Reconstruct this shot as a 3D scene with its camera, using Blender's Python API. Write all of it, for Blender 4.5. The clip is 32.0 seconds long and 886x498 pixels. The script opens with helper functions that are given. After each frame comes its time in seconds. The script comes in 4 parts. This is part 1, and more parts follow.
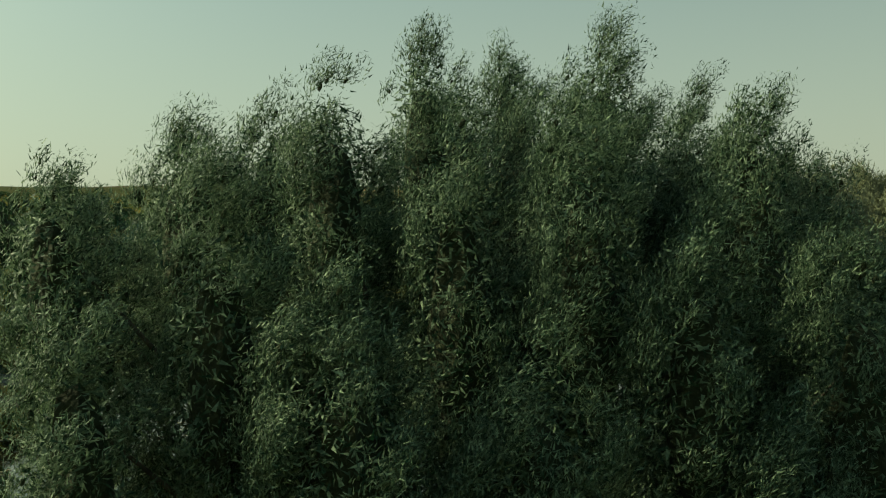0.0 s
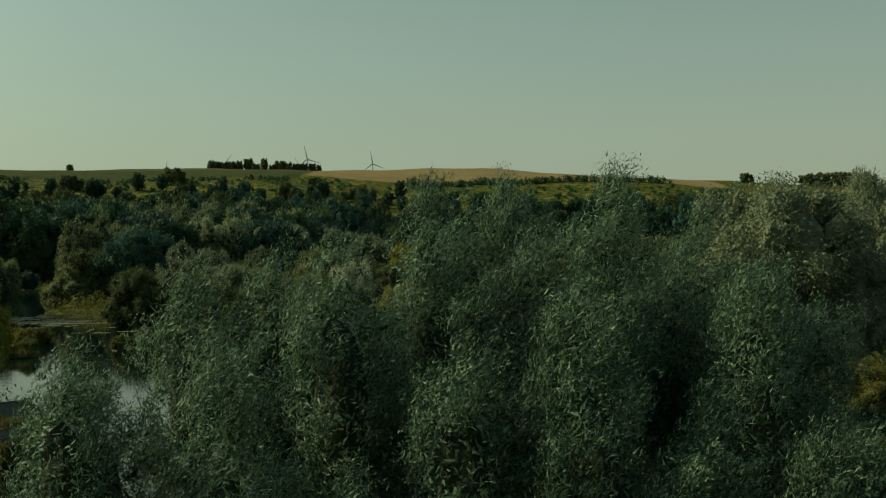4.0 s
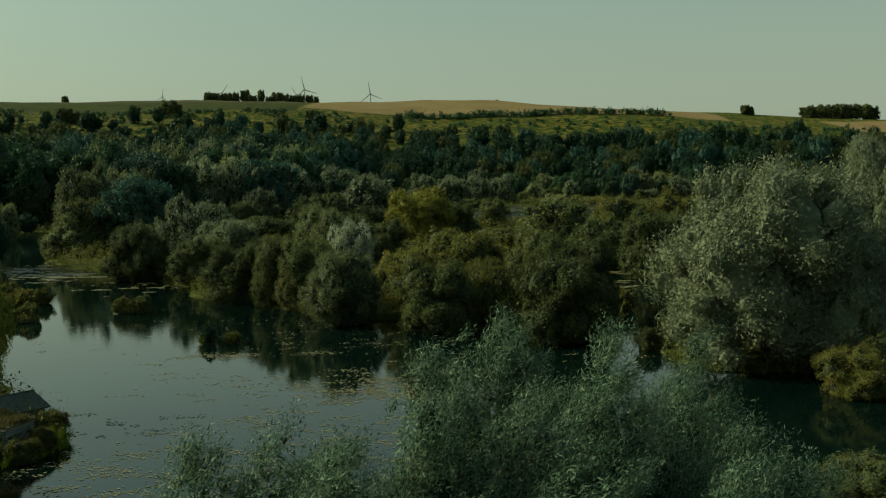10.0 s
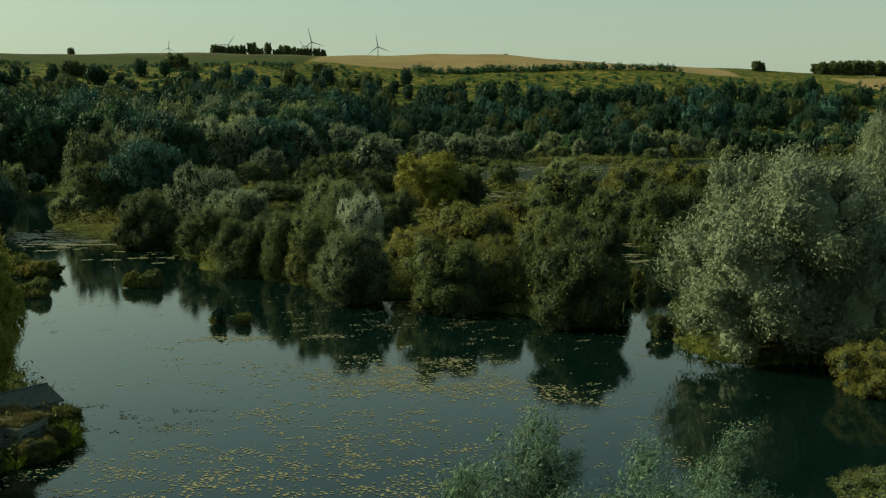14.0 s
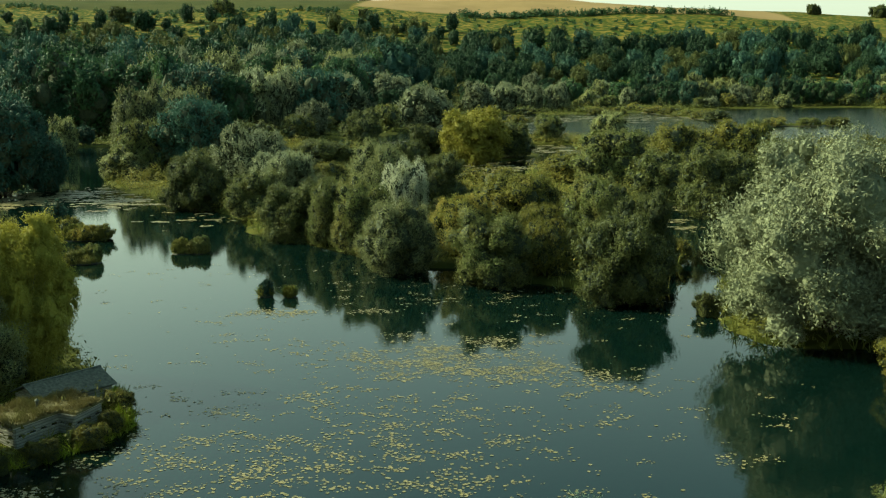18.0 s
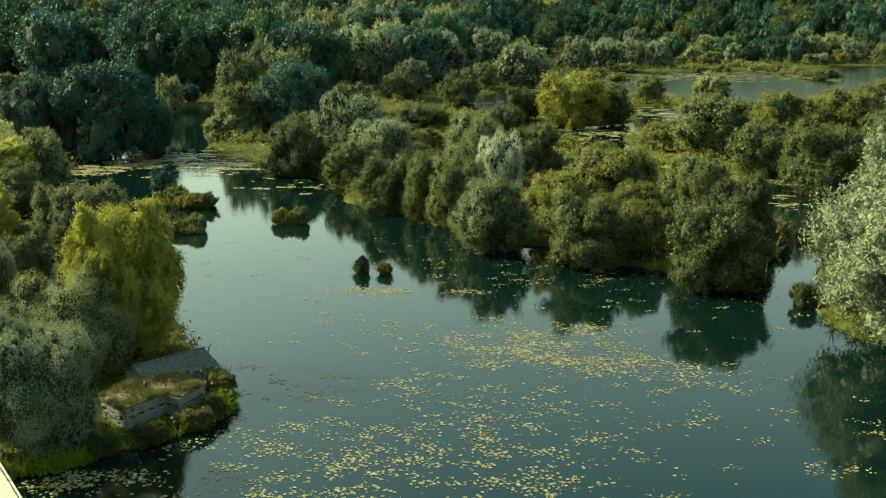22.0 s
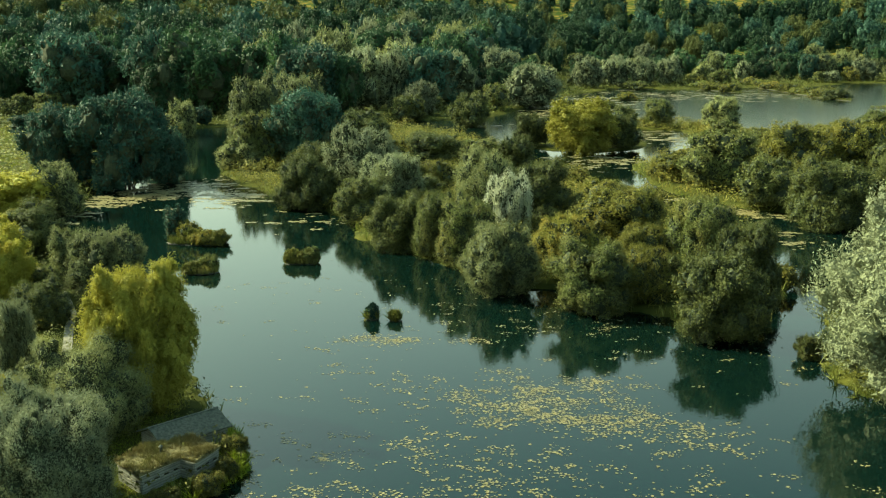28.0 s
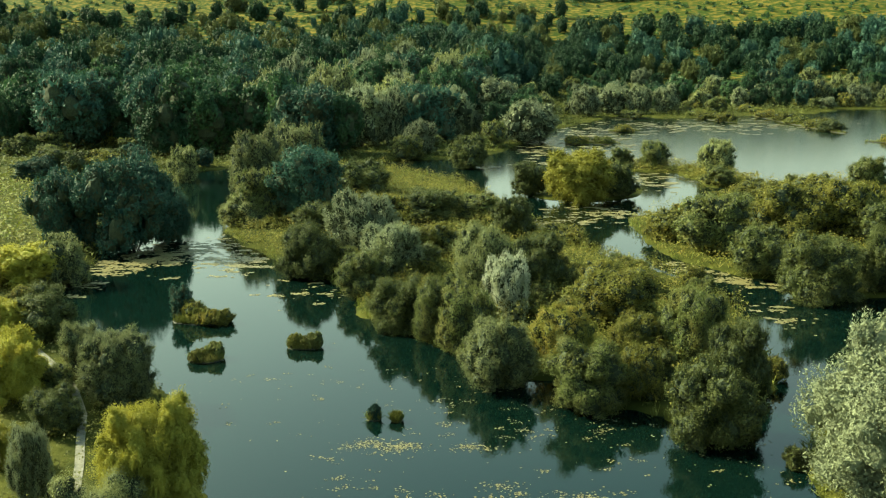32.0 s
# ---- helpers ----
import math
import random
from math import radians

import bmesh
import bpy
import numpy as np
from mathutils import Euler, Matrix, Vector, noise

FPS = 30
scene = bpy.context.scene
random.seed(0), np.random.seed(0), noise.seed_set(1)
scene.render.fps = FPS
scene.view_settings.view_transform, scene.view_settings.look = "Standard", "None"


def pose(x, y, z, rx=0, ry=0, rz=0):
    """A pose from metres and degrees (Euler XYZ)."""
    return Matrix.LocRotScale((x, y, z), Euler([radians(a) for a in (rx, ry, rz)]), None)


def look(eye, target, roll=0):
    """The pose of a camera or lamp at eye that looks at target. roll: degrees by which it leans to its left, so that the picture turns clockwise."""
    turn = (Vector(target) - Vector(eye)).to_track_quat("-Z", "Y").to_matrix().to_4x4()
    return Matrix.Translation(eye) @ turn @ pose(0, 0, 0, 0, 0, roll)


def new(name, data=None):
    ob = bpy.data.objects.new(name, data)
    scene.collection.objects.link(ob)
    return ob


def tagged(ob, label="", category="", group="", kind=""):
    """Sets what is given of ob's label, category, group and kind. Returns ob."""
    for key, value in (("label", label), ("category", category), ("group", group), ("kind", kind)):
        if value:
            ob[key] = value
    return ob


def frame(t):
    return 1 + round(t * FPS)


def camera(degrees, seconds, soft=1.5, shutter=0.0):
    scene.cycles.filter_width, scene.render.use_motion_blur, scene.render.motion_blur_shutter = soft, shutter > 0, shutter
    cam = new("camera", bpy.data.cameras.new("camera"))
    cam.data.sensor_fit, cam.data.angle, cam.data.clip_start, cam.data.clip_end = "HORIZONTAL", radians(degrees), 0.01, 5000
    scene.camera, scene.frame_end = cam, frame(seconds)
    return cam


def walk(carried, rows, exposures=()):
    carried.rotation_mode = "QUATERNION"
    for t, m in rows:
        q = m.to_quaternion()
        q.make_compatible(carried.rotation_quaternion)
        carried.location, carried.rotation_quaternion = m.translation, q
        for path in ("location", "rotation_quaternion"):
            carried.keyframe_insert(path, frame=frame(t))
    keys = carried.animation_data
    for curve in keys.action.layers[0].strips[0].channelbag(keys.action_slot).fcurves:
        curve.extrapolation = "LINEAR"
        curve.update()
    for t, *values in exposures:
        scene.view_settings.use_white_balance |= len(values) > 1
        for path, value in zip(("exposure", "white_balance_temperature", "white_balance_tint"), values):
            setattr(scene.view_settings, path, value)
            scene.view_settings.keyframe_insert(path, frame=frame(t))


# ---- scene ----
# ---- camera and its way: a slow climb past a willow, tilting down and turning a little to its left ----
cam = camera(47.7, 32.0, soft=1.2)
PATH = [
    (0.0, 0, 0.02, 9.15, 0.02, 0.95, 1.05),
    (1.0, 0, 0.02, 9.9, 0.02, 0.95, 1.05),
    (2.0, 0.002, 0.022, 10.667, 0.021, 0.951, 1.053),
    (2.5, 0.0, 0.012, 11.069, 0.01, 0.684, 1.05),
    (3.0, -0.001, -0.005, 11.468, 0.025, 0.409, 1.052),
    (3.5, -0.005, -0.045, 11.861, 0.04, 0.145, 1.055),
    (4.0, -0.02, -0.121, 12.244, 0.053, -0.151, 1.091),
    (4.5, -0.008, -0.23, 12.613, 0.041, -0.457, 1.103),
    (6.5, 0.025, -0.39, 14.043, 0.044, -1.799, 1.126),
    (7.0, 0.068, -0.432, 14.41, 0.061, -2.144, 1.152),
    (8.0, 0.157, -0.467, 15.147, 0.06, -2.823, 1.203),
    (9.0, 0.13, -0.405, 15.853, 0.055, -3.522, 1.149),
    (10.0, 0.036, -0.214, 16.54, 0.035, -4.187, 1.101),
    (11.0, -0.045, -0.018, 17.224, -0.008, -4.829, 1.029),
    (12.0, -0.223, 0.331, 17.909, -0.024, -5.491, 0.907),
    (13.0, -0.361, 0.5, 18.648, 0.01, -6.162, 0.806),
    (14.0, -0.405, 0.606, 19.414, 0.457, -6.862, 0.746),
    (14.5, -0.427, 0.678, 19.797, 0.69, -7.185, 0.737),
    (16.5, -0.406, 0.819, 21.317, 1.917, -8.778, 0.722),
    (17.0, -0.413, 0.906, 21.686, 2.294, -9.202, 0.714),
    (18.0, -0.374, 0.949, 22.405, 3.091, -10.008, 0.782),
    (19.0, -0.283, 0.947, 23.136, 4.184, -10.85, 0.796),
    (20.0, -0.227, 0.903, 23.888, 5.401, -11.701, 0.798),
    (21.0, -0.174, 0.82, 24.659, 6.728, -12.574, 0.816),
    (21.5, -0.152, 0.733, 25.047, 7.621, -12.757, 0.792),
    (22.0, -0.093, 0.639, 25.429, 8.695, -12.701, 0.793),
    (22.5, 0.005, 0.531, 25.801, 9.2, -12.654, 0.784),
    (23.0, 0.049, 0.486, 26.161, 9.212, -12.6, 0.806),
    (24.0, 0.104, 0.346, 26.861, 9.217, -12.5, 0.826),
    (25.0, 0.133, 0.286, 27.548, 9.221, -12.412, 0.829),
    (25.5, 0.153, 0.208, 27.893, 9.232, -12.369, 0.827),
    (27.5, 0.258, 0.051, 29.288, 9.318, -12.208, 0.801),
    (28.0, 0.256, -0.017, 29.634, 9.32, -12.138, 0.859),
    (29.0, 0.288, -0.1, 30.313, 9.341, -12.058, 0.861),
    (30.0, 0.329, -0.225, 31.008, 9.357, -11.984, 0.858),
    (31.0, 0.386, -0.397, 31.715, 9.347, -11.9, 0.94),
    (31.3, 0.392, -0.416, 31.925, 9.345, -11.892, 0.948),
    (31.4, 0.491, -0.702, 35.216, 9.31, -11.765, 1.08),
    (31.5, 0.59, -0.987, 38.508, 9.276, -11.639, 1.213),
    (31.6, 0.607, -1.029, 39.031, 9.276, -11.625, 1.233),
    (32.0, 0.65, -1.123, 40.283, 9.286, -11.605, 1.279),
]


def eye(x, y, z, yaw, pitch, lean):
    return pose(x, y, z, 0, 0, yaw) @ pose(0, 0, 0, 90 + pitch) @ pose(0, 0, 0, 0, 0, -lean)


EXPOSURES = [(0.0, -0.12, 6950, -16), (2.0, -0.5, 6700, -18), (4.0, -0.55, 6550, -20), (9.0, -0.52, 6450, -21), (13.0, -0.25, 6350, -20), (17.0, 0.55, 6500, -21), (20.0, 1.15, 6650, -22), (32.0, 1.35, 6800, -21)]
walk(cam, [(t, eye(*row)) for t, *row in PATH], EXPOSURES)

# ---- sky and sun: a low sun from the far left, thin veil of haze ----
SUN_AZIMUTH, SUN_HEIGHT = -74.0, 33.0
world = bpy.data.worlds.new("sky")
scene.world = world
world.use_nodes = True
wn, wl = world.node_tree.nodes, world.node_tree.links
sky = wn.new("ShaderNodeTexSky")
sky.sky_type, sky.sun_disc = "NISHITA", False
sky.sun_elevation, sky.sun_rotation = radians(SUN_HEIGHT), radians(SUN_AZIMUTH)
sky.dust_density, sky.air_density, sky.ozone_density = 3.0, 1.0, 0.8
veil = wn.new("ShaderNodeMix")
veil.data_type = "RGBA"
where = wn.new("ShaderNodeTexCoord")
parts3 = wn.new("ShaderNodeSeparateXYZ")
wl.new(where.outputs["Generated"], parts3.inputs[0])
haze = wn.new("ShaderNodeMapRange")
haze.inputs[1].default_value, haze.inputs[2].default_value, haze.inputs[3].default_value, haze.inputs[4].default_value = 0.06, 0.44, 0.70, 0.0
wl.new(parts3.outputs["Z"], haze.inputs[0])
wl.new(haze.outputs[0], veil.inputs[0])
thin = wn.new("ShaderNodeMix")
thin.data_type, thin.blend_type = "RGBA", "MULTIPLY"
thin.inputs[0].default_value, thin.inputs[7].default_value = 1.0, (1.12, 1.20, 1.02, 1.0)
wl.new(sky.outputs["Color"], thin.inputs[6])
wl.new(thin.outputs[2], veil.inputs[6])
veil.inputs[7].default_value = (5.6, 5.35, 4.75, 1.0)
wl.new(veil.outputs[2], wn["Background"].inputs["Color"])
wn["Background"].inputs["Strength"].default_value = 0.11
sun = new("sun", bpy.data.lights.new("sun", "SUN"))
sun.data.energy, sun.data.angle, sun.data.color = 5.0, radians(0.6), (1.0, 0.88, 0.66)
a, h = radians(SUN_AZIMUTH), radians(SUN_HEIGHT)
toward = Vector((math.sin(a) * math.cos(h), math.cos(a) * math.cos(h), math.sin(h)))
sun.matrix_world = look(toward * 100, (0, 0, 0))


# ---- materials ----
def material(name):
    m = bpy.data.materials.new(name)
    m.use_nodes = True
    nt = m.node_tree
    return m, nt, nt.nodes["Principled BSDF"]


def mixed(nt, fac, a, b):
    n = nt.nodes.new("ShaderNodeMix")
    n.data_type = "RGBA"
    for sock, v in ((n.inputs[0], fac), (n.inputs[6], a), (n.inputs[7], b)):
        if hasattr(v, "is_linked") or hasattr(v, "links"):
            nt.links.new(v, sock)
        elif isinstance(v, tuple):
            sock.default_value = (*v, 1.0)
        else:
            sock.default_value = v
    return n.outputs[2]


def ramp(nt, fac, lo, hi):
    n = nt.nodes.new("ShaderNodeMapRange")
    n.inputs[1].default_value, n.inputs[2].default_value = lo, hi
    nt.links.new(fac, n.inputs[0])
    return n.outputs[0]


def noisy(nt, scale, detail=3.0, space="Object"):
    c = nt.nodes.new("ShaderNodeTexCoord")
    n = nt.nodes.new("ShaderNodeTexNoise")
    n.inputs["Scale"].default_value, n.inputs["Detail"].default_value = scale, detail
    nt.links.new(c.outputs[space], n.inputs["Vector"])
    return n.outputs["Fac"]


def bumped(nt, bsdf, height, strength, distance=0.05):
    b = nt.nodes.new("ShaderNodeBump")
    b.inputs["Strength"].default_value, b.inputs["Distance"].default_value = strength, distance
    nt.links.new(height, b.inputs["Height"])
    nt.links.new(b.outputs["Normal"], bsdf.inputs["Normal"])


def leaf(name, dark, light, other, rough=0.6, through_light=0.2, contrast=0.5, rare=1.0, relief=5.0):
    """Foliage: each leaf its own shade, each plant its own cast, light passing through."""
    m, nt, b = material(name)
    g = nt.nodes.new("ShaderNodeNewGeometry")
    o = nt.nodes.new("ShaderNodeObjectInfo")
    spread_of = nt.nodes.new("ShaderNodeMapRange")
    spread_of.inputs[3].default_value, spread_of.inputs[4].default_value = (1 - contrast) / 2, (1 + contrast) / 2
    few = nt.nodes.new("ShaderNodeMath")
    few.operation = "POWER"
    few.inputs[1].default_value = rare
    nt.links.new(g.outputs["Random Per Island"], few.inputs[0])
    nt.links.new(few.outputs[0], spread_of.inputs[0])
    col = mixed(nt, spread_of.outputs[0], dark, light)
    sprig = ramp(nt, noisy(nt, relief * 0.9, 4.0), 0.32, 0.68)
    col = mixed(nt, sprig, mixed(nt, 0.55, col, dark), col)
    patch = ramp(nt, noisy(nt, 0.35, 2.0), 0.42, 0.68)
    fac = nt.nodes.new("ShaderNodeMath")
    fac.operation = "MULTIPLY"
    nt.links.new(patch, fac.inputs[0])
    nt.links.new(o.outputs["Random"], fac.inputs[1])
    col = mixed(nt, fac.outputs[0], col, other)
    tone = nt.nodes.new("ShaderNodeHueSaturation")
    tone.inputs["Value"].default_value = 1.0
    vary = nt.nodes.new("ShaderNodeMapRange")
    vary.inputs[3].default_value, vary.inputs[4].default_value = 0.58, 1.16
    nt.links.new(o.outputs["Random"], vary.inputs[0])
    nt.links.new(vary.outputs[0], tone.inputs["Value"])
    nt.links.new(col, tone.inputs["Color"])
    col = tone.outputs["Color"]
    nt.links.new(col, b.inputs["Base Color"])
    b.inputs["Roughness"].default_value = rough
    b.inputs["Specular IOR Level"].default_value = 0.15
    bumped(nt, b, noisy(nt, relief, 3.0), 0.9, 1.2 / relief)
    t = nt.nodes.new("ShaderNodeBsdfTranslucent")
    nt.links.new(col, t.inputs["Color"])
    mix = nt.nodes.new("ShaderNodeMixShader")
    mix.inputs[0].default_value = through_light
    nt.links.new(b.outputs[0], mix.inputs[1])
    nt.links.new(t.outputs[0], mix.inputs[2])
    nt.links.new(mix.outputs[0], nt.nodes["Material Output"].inputs["Surface"])
    return m


LEAF = {
    # near: wide tone range holds silvery undersides plus painted highlights and dark shade
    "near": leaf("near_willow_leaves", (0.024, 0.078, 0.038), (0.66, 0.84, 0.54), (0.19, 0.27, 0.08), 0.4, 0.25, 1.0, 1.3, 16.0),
    "silver": leaf("silver_willow_leaves", (0.165, 0.185, 0.110), (0.430, 0.455, 0.285), (0.230, 0.245, 0.105), contrast=0.32),
    "white": leaf("white_poplar_leaves", (0.28, 0.30, 0.21), (0.60, 0.60, 0.46), (0.35, 0.36, 0.22)),
    "grey": leaf("grey_willow_leaves", (0.152, 0.173, 0.069), (0.377, 0.381, 0.180), (0.254, 0.250, 0.080)),
    "sallow": leaf("sallow_leaves", (0.085, 0.109, 0.033), (0.220, 0.227, 0.077), (0.185, 0.165, 0.053)),
    "olive": leaf("olive_scrub_leaves", (0.133, 0.139, 0.029), (0.290, 0.265, 0.061), (0.268, 0.204, 0.045)),
    "yellow": leaf("yellow_willow_leaves", (0.225, 0.223, 0.036), (0.525, 0.459, 0.090), (0.405, 0.354, 0.066), 0.6, 0.3),
    # dark: the shaded side of backlit willows is put into the leaf colour
    "dark": leaf("shaded_willow_leaves", (0.026, 0.068, 0.050), (0.070, 0.140, 0.104), (0.054, 0.096, 0.061), contrast=0.25),
    "forest": leaf("forest_leaves", (0.022, 0.056, 0.029), (0.064, 0.127, 0.058), (0.087, 0.140, 0.040), contrast=0.25),
    "lush": leaf("lush_grass", (0.144, 0.202, 0.016), (0.347, 0.377, 0.033), (0.289, 0.296, 0.033)),
    "reed": leaf("reed_blades", (0.131, 0.155, 0.031), (0.280, 0.289, 0.071), (0.300, 0.248, 0.083)),
}


def plain(name, a, b, scale, rough=0.85, bump=0.4, detail=5.0, lo=0.35, hi=0.65, distance=0.05):
    m, nt, p = material(name)
    f = noisy(nt, scale, detail)
    nt.links.new(mixed(nt, ramp(nt, f, lo, hi), a, b), p.inputs["Base Color"])
    p.inputs["Roughness"].default_value = rough
    if bump:
        bumped(nt, p, f, bump, distance)
    return m


# Crown cores: the shade deep between leaves is put into this dark colour.
CROWN_SHADE = plain("crown_core_shade", (0.022, 0.031, 0.013), (0.048, 0.057, 0.024), 5.0, 0.95, 0.8, distance=0.2)
BARK = plain("willow_bark", (0.05, 0.04, 0.028), (0.13, 0.11, 0.08), 6.0, 0.9, 0.6)

water_mat, nt, p = material("pond_water")
nt.links.new(mixed(nt, ramp(nt, noisy(nt, 0.02, 3.0), 0.4, 0.65), (0.0018, 0.0072, 0.0060), (0.0025, 0.0088, 0.0070)), p.inputs["Base Color"])
p.inputs["IOR"].default_value = 1.40
wpos = nt.nodes.new("ShaderNodeNewGeometry")
wsep = nt.nodes.new("ShaderNodeSeparateXYZ")
nt.links.new(wpos.outputs["Position"], wsep.inputs[0])
ruffled = nt.nodes.new("ShaderNodeMapRange")
ruffled.inputs[1].default_value, ruffled.inputs[2].default_value, ruffled.inputs[3].default_value, ruffled.inputs[4].default_value = 225, 310, 0.03, 0.13
nt.links.new(wsep.outputs["Y"], ruffled.inputs[0])
nt.links.new(ruffled.outputs[0], p.inputs["Roughness"])
bumped(nt, p, noisy(nt, 2.2, 3.0), 0.08, 0.05)

# ---- the lie of the land ----
ISLAND = [(-84, 209), (-71, 191), (-59, 176), (-42, 157), (-36, 142), (-28, 136), (-19, 124), (-12, 115), (-6, 114), (-1, 108), (4, 106), (10, 99), (16, 99), (20, 112),
          (23, 118), (22, 127), (21, 150), (15, 170), (8, 180), (-2, 193), (-13, 218), (-22, 240), (-40, 287), (-53, 303), (-72, 325), (-92, 325), (-102, 290), (-92, 240)]
SCRUB_BANK = [(5, 228), (10, 192), (17, 180), (24, 172), (32, 167), (38, 158), (60, 160), (140, 190), (140, 290), (60, 290), (42, 285), (20, 245)]
GOLD_ISLET = [(-25, 270), (-15, 256), (-2, 253), (10, 262), (12, 280), (2, 296), (-16, 292)]
CAUSEWAY = [(-8, 330), (2, 334), (22, 327), (36, 318), (44, 291), (42, 283), (30, 277), (26, 290), (22, 309), (0, 316)]
WILLOW_BANK = [(20, 96), (19, 88), (21, 82), (24, 80), (29, 80), (30, 74), (40, 69), (80, 60), (300, 80), (300, 150), (60, 140), (36, 125), (24, 108)]
WEST_BANK = [(-126, 275), (-107, 225), (-99, 200), (-100, 188), (-95, 166), (-92, 154), (-82, 138), (-73, 126), (-62, 118), (-50, 105), (-40, 90), (-33, 76), (-29, 72),
             (-26, 66), (-24, 62), (-24, 59), (-25, 57), (-28, 54), (-31, 51), (-36, 48), (-60, 20), (-80, -80), (-900, -80), (-900, 330), (-150, 300)]
MAINLAND = [(-150, 298), (-114, 335), (-72, 345), (-50, 345), (-38, 365), (-20, 470), (8, 545), (37, 520), (70, 541), (95, 537), (131, 574), (200, 580), (260, 430),
            (400, 380), (4500, 380), (4500, 4500), (-4500, 4500), (-4500, 298)]
NEAR_BANK = [(-4500, -4500), (-4500, 0), (-60, 10), (-30, 18), (-15, 26), (0, 29), (15, 28), (40, 20), (4500, 0), (4500, -4500)]
LANDS = [ISLAND, SCRUB_BANK, GOLD_ISLET, CAUSEWAY, WILLOW_BANK, WEST_BANK, MAINLAND, NEAR_BANK]


def inside(poly, x, y):
    """How far (x, y) lie inside a plan outline, in metres; outside: minus."""
    best, odd = np.full(x.shape, 1e9), np.zeros(x.shape, bool)
    for (ax, ay), (bx, by) in zip(poly, poly[1:] + poly[:1]):
        dx, dy = bx - ax, by - ay
        k = np.clip(((x - ax) * dx + (y - ay) * dy) / (dx * dx + dy * dy), 0, 1)
        best = np.minimum(best, np.hypot(x - ax - k * dx, y - ay - k * dy))
        cross = (ay > y) != (by > y)
        odd ^= cross & (x < ax + (y - ay) * dx / (dy if dy else 1e-9))
    return np.where(odd, best, -best)


def wave(x, y, s, k=0.0):
    return np.sin(x / s + 1.3 + k) * np.cos(y / s * 1.17 - 0.4 + 2 * k) + 0.5 * np.sin((x + 1.7 * y) / s * 2.1 + k) * np.cos((x - y) / s * 1.7 + k)


def smooth(v, lo, hi):
    v = np.clip((v - lo) / (hi - lo), 0, 1)
    return v * v * (3 - 2 * v)


def land_height(x, y):
    x, y = np.asarray(x, float), np.asarray(y, float)
    d = np.max([inside(poly, x, y) for poly in LANDS], axis=0) + 0.9 * wave(x, y, 4.0) * smooth(y, 30, 60)
    z = -0.9 + 1.35 * smooth(d, -1.2, 1.6) + 0.12 * smooth(d, 2, 8) * (1 + wave(x, y, 7.0))
    foot = 640 + 50 * wave(x, y * 0.2, 260.0)
    crest = 103 - 7 * smooth(-x, 0, 150) - 0.012 * x - 0.062 * np.maximum(x - 50, 0) + 1.0 * wave(x, y * 0.3, 420.0)
    rise = smooth(y - foot, 0, 720)
    z = z + crest * rise ** 1.15 + 2.2 * wave(x, y, 60.0) * smooth(y - foot, 50, 300) * (1 - smooth(y, 1380, 1700)) - 0.012 * np.maximum(y - 1450, 0)
    # Unseen slope behind the camera, added to cut low sky light on facing sides.
    z = z + 75 * smooth(-y, 25, 280)
    return z + (12 + 7 * smooth(-x, 0, 150)) * smooth(y, 400 + 240 * smooth(x, -80, 20), 760) * smooth(d, 0, 30)


def mesh_of(name, verts, faces, mats, slots=None, soft=False):
    me = bpy.data.meshes.new(name)
    verts, faces = np.asarray(verts, np.float32), np.asarray(faces, np.int32)
    n = faces.shape[1]
    me.vertices.add(len(verts))
    me.vertices.foreach_set("co", verts.ravel())
    me.loops.add(faces.size)
    me.loops.foreach_set("vertex_index", faces.ravel())
    me.polygons.add(len(faces))
    me.polygons.foreach_set("loop_start", np.arange(0, faces.size, n, dtype=np.int32))
    for m in mats:
        me.materials.append(m)
    if slots is not None:
        me.polygons.foreach_set("material_index", np.asarray(slots, np.int32))
    me.polygons.foreach_set("use_smooth", np.full(len(faces), soft))
    me.update(calc_edges=True)
    return me


def spaced(lo, hi, step, grow, out_lo, out_hi):
    mid = list(np.arange(lo, hi + step, step))
    right, left, s = [mid[-1]], [mid[0]], step
    while right[-1] < out_hi:
        s *= grow
        right.append(right[-1] + s)
    s = step
    while left[-1] > out_lo:
        s *= grow
        left.append(left[-1] - s)
    return np.array(left[:0:-1] + mid + right[1:])


gx, gy = spaced(-130, 150, 1.5, 1.09, -4500, 4500), spaced(30, 330, 1.5, 1.05, -2500, 4500)
X, Y = np.meshgrid(gx, gy)
Zg = land_height(X, Y)
idx = np.arange(X.size).reshape(X.shape)
quads = np.stack([idx[:-1, :-1], idx[:-1, 1:], idx[1:, 1:], idx[1:, :-1]], -1).reshape(-1, 4)

ground_mat, nt, p = material("meadow_and_fields")
geo = nt.nodes.new("ShaderNodeNewGeometry")
sep = nt.nodes.new("ShaderNodeSeparateXYZ")
nt.links.new(geo.outputs["Position"], sep.inputs[0])
grass = mixed(nt, ramp(nt, noisy(nt, 0.25, 6.0), 0.35, 0.65), (0.070, 0.062, 0.011), (0.160, 0.120, 0.024))
grass = mixed(nt, ramp(nt, noisy(nt, 0.02, 4.0), 0.4, 0.62), grass, (0.180, 0.132, 0.030))
wheat = mixed(nt, ramp(nt, noisy(nt, 0.03, 4.0), 0.3, 0.7), (0.20, 0.14, 0.065), (0.25, 0.175, 0.085))
crop = mixed(nt, ramp(nt, noisy(nt, 0.03, 4.0), 0.3, 0.7), (0.038, 0.045, 0.013), (0.058, 0.06, 0.018))
tufts = ramp(nt, noisy(nt, 0.16, 5.0), 0.46, 0.60)
grass = mixed(nt, tufts, (0.035, 0.055, 0.010), grass)


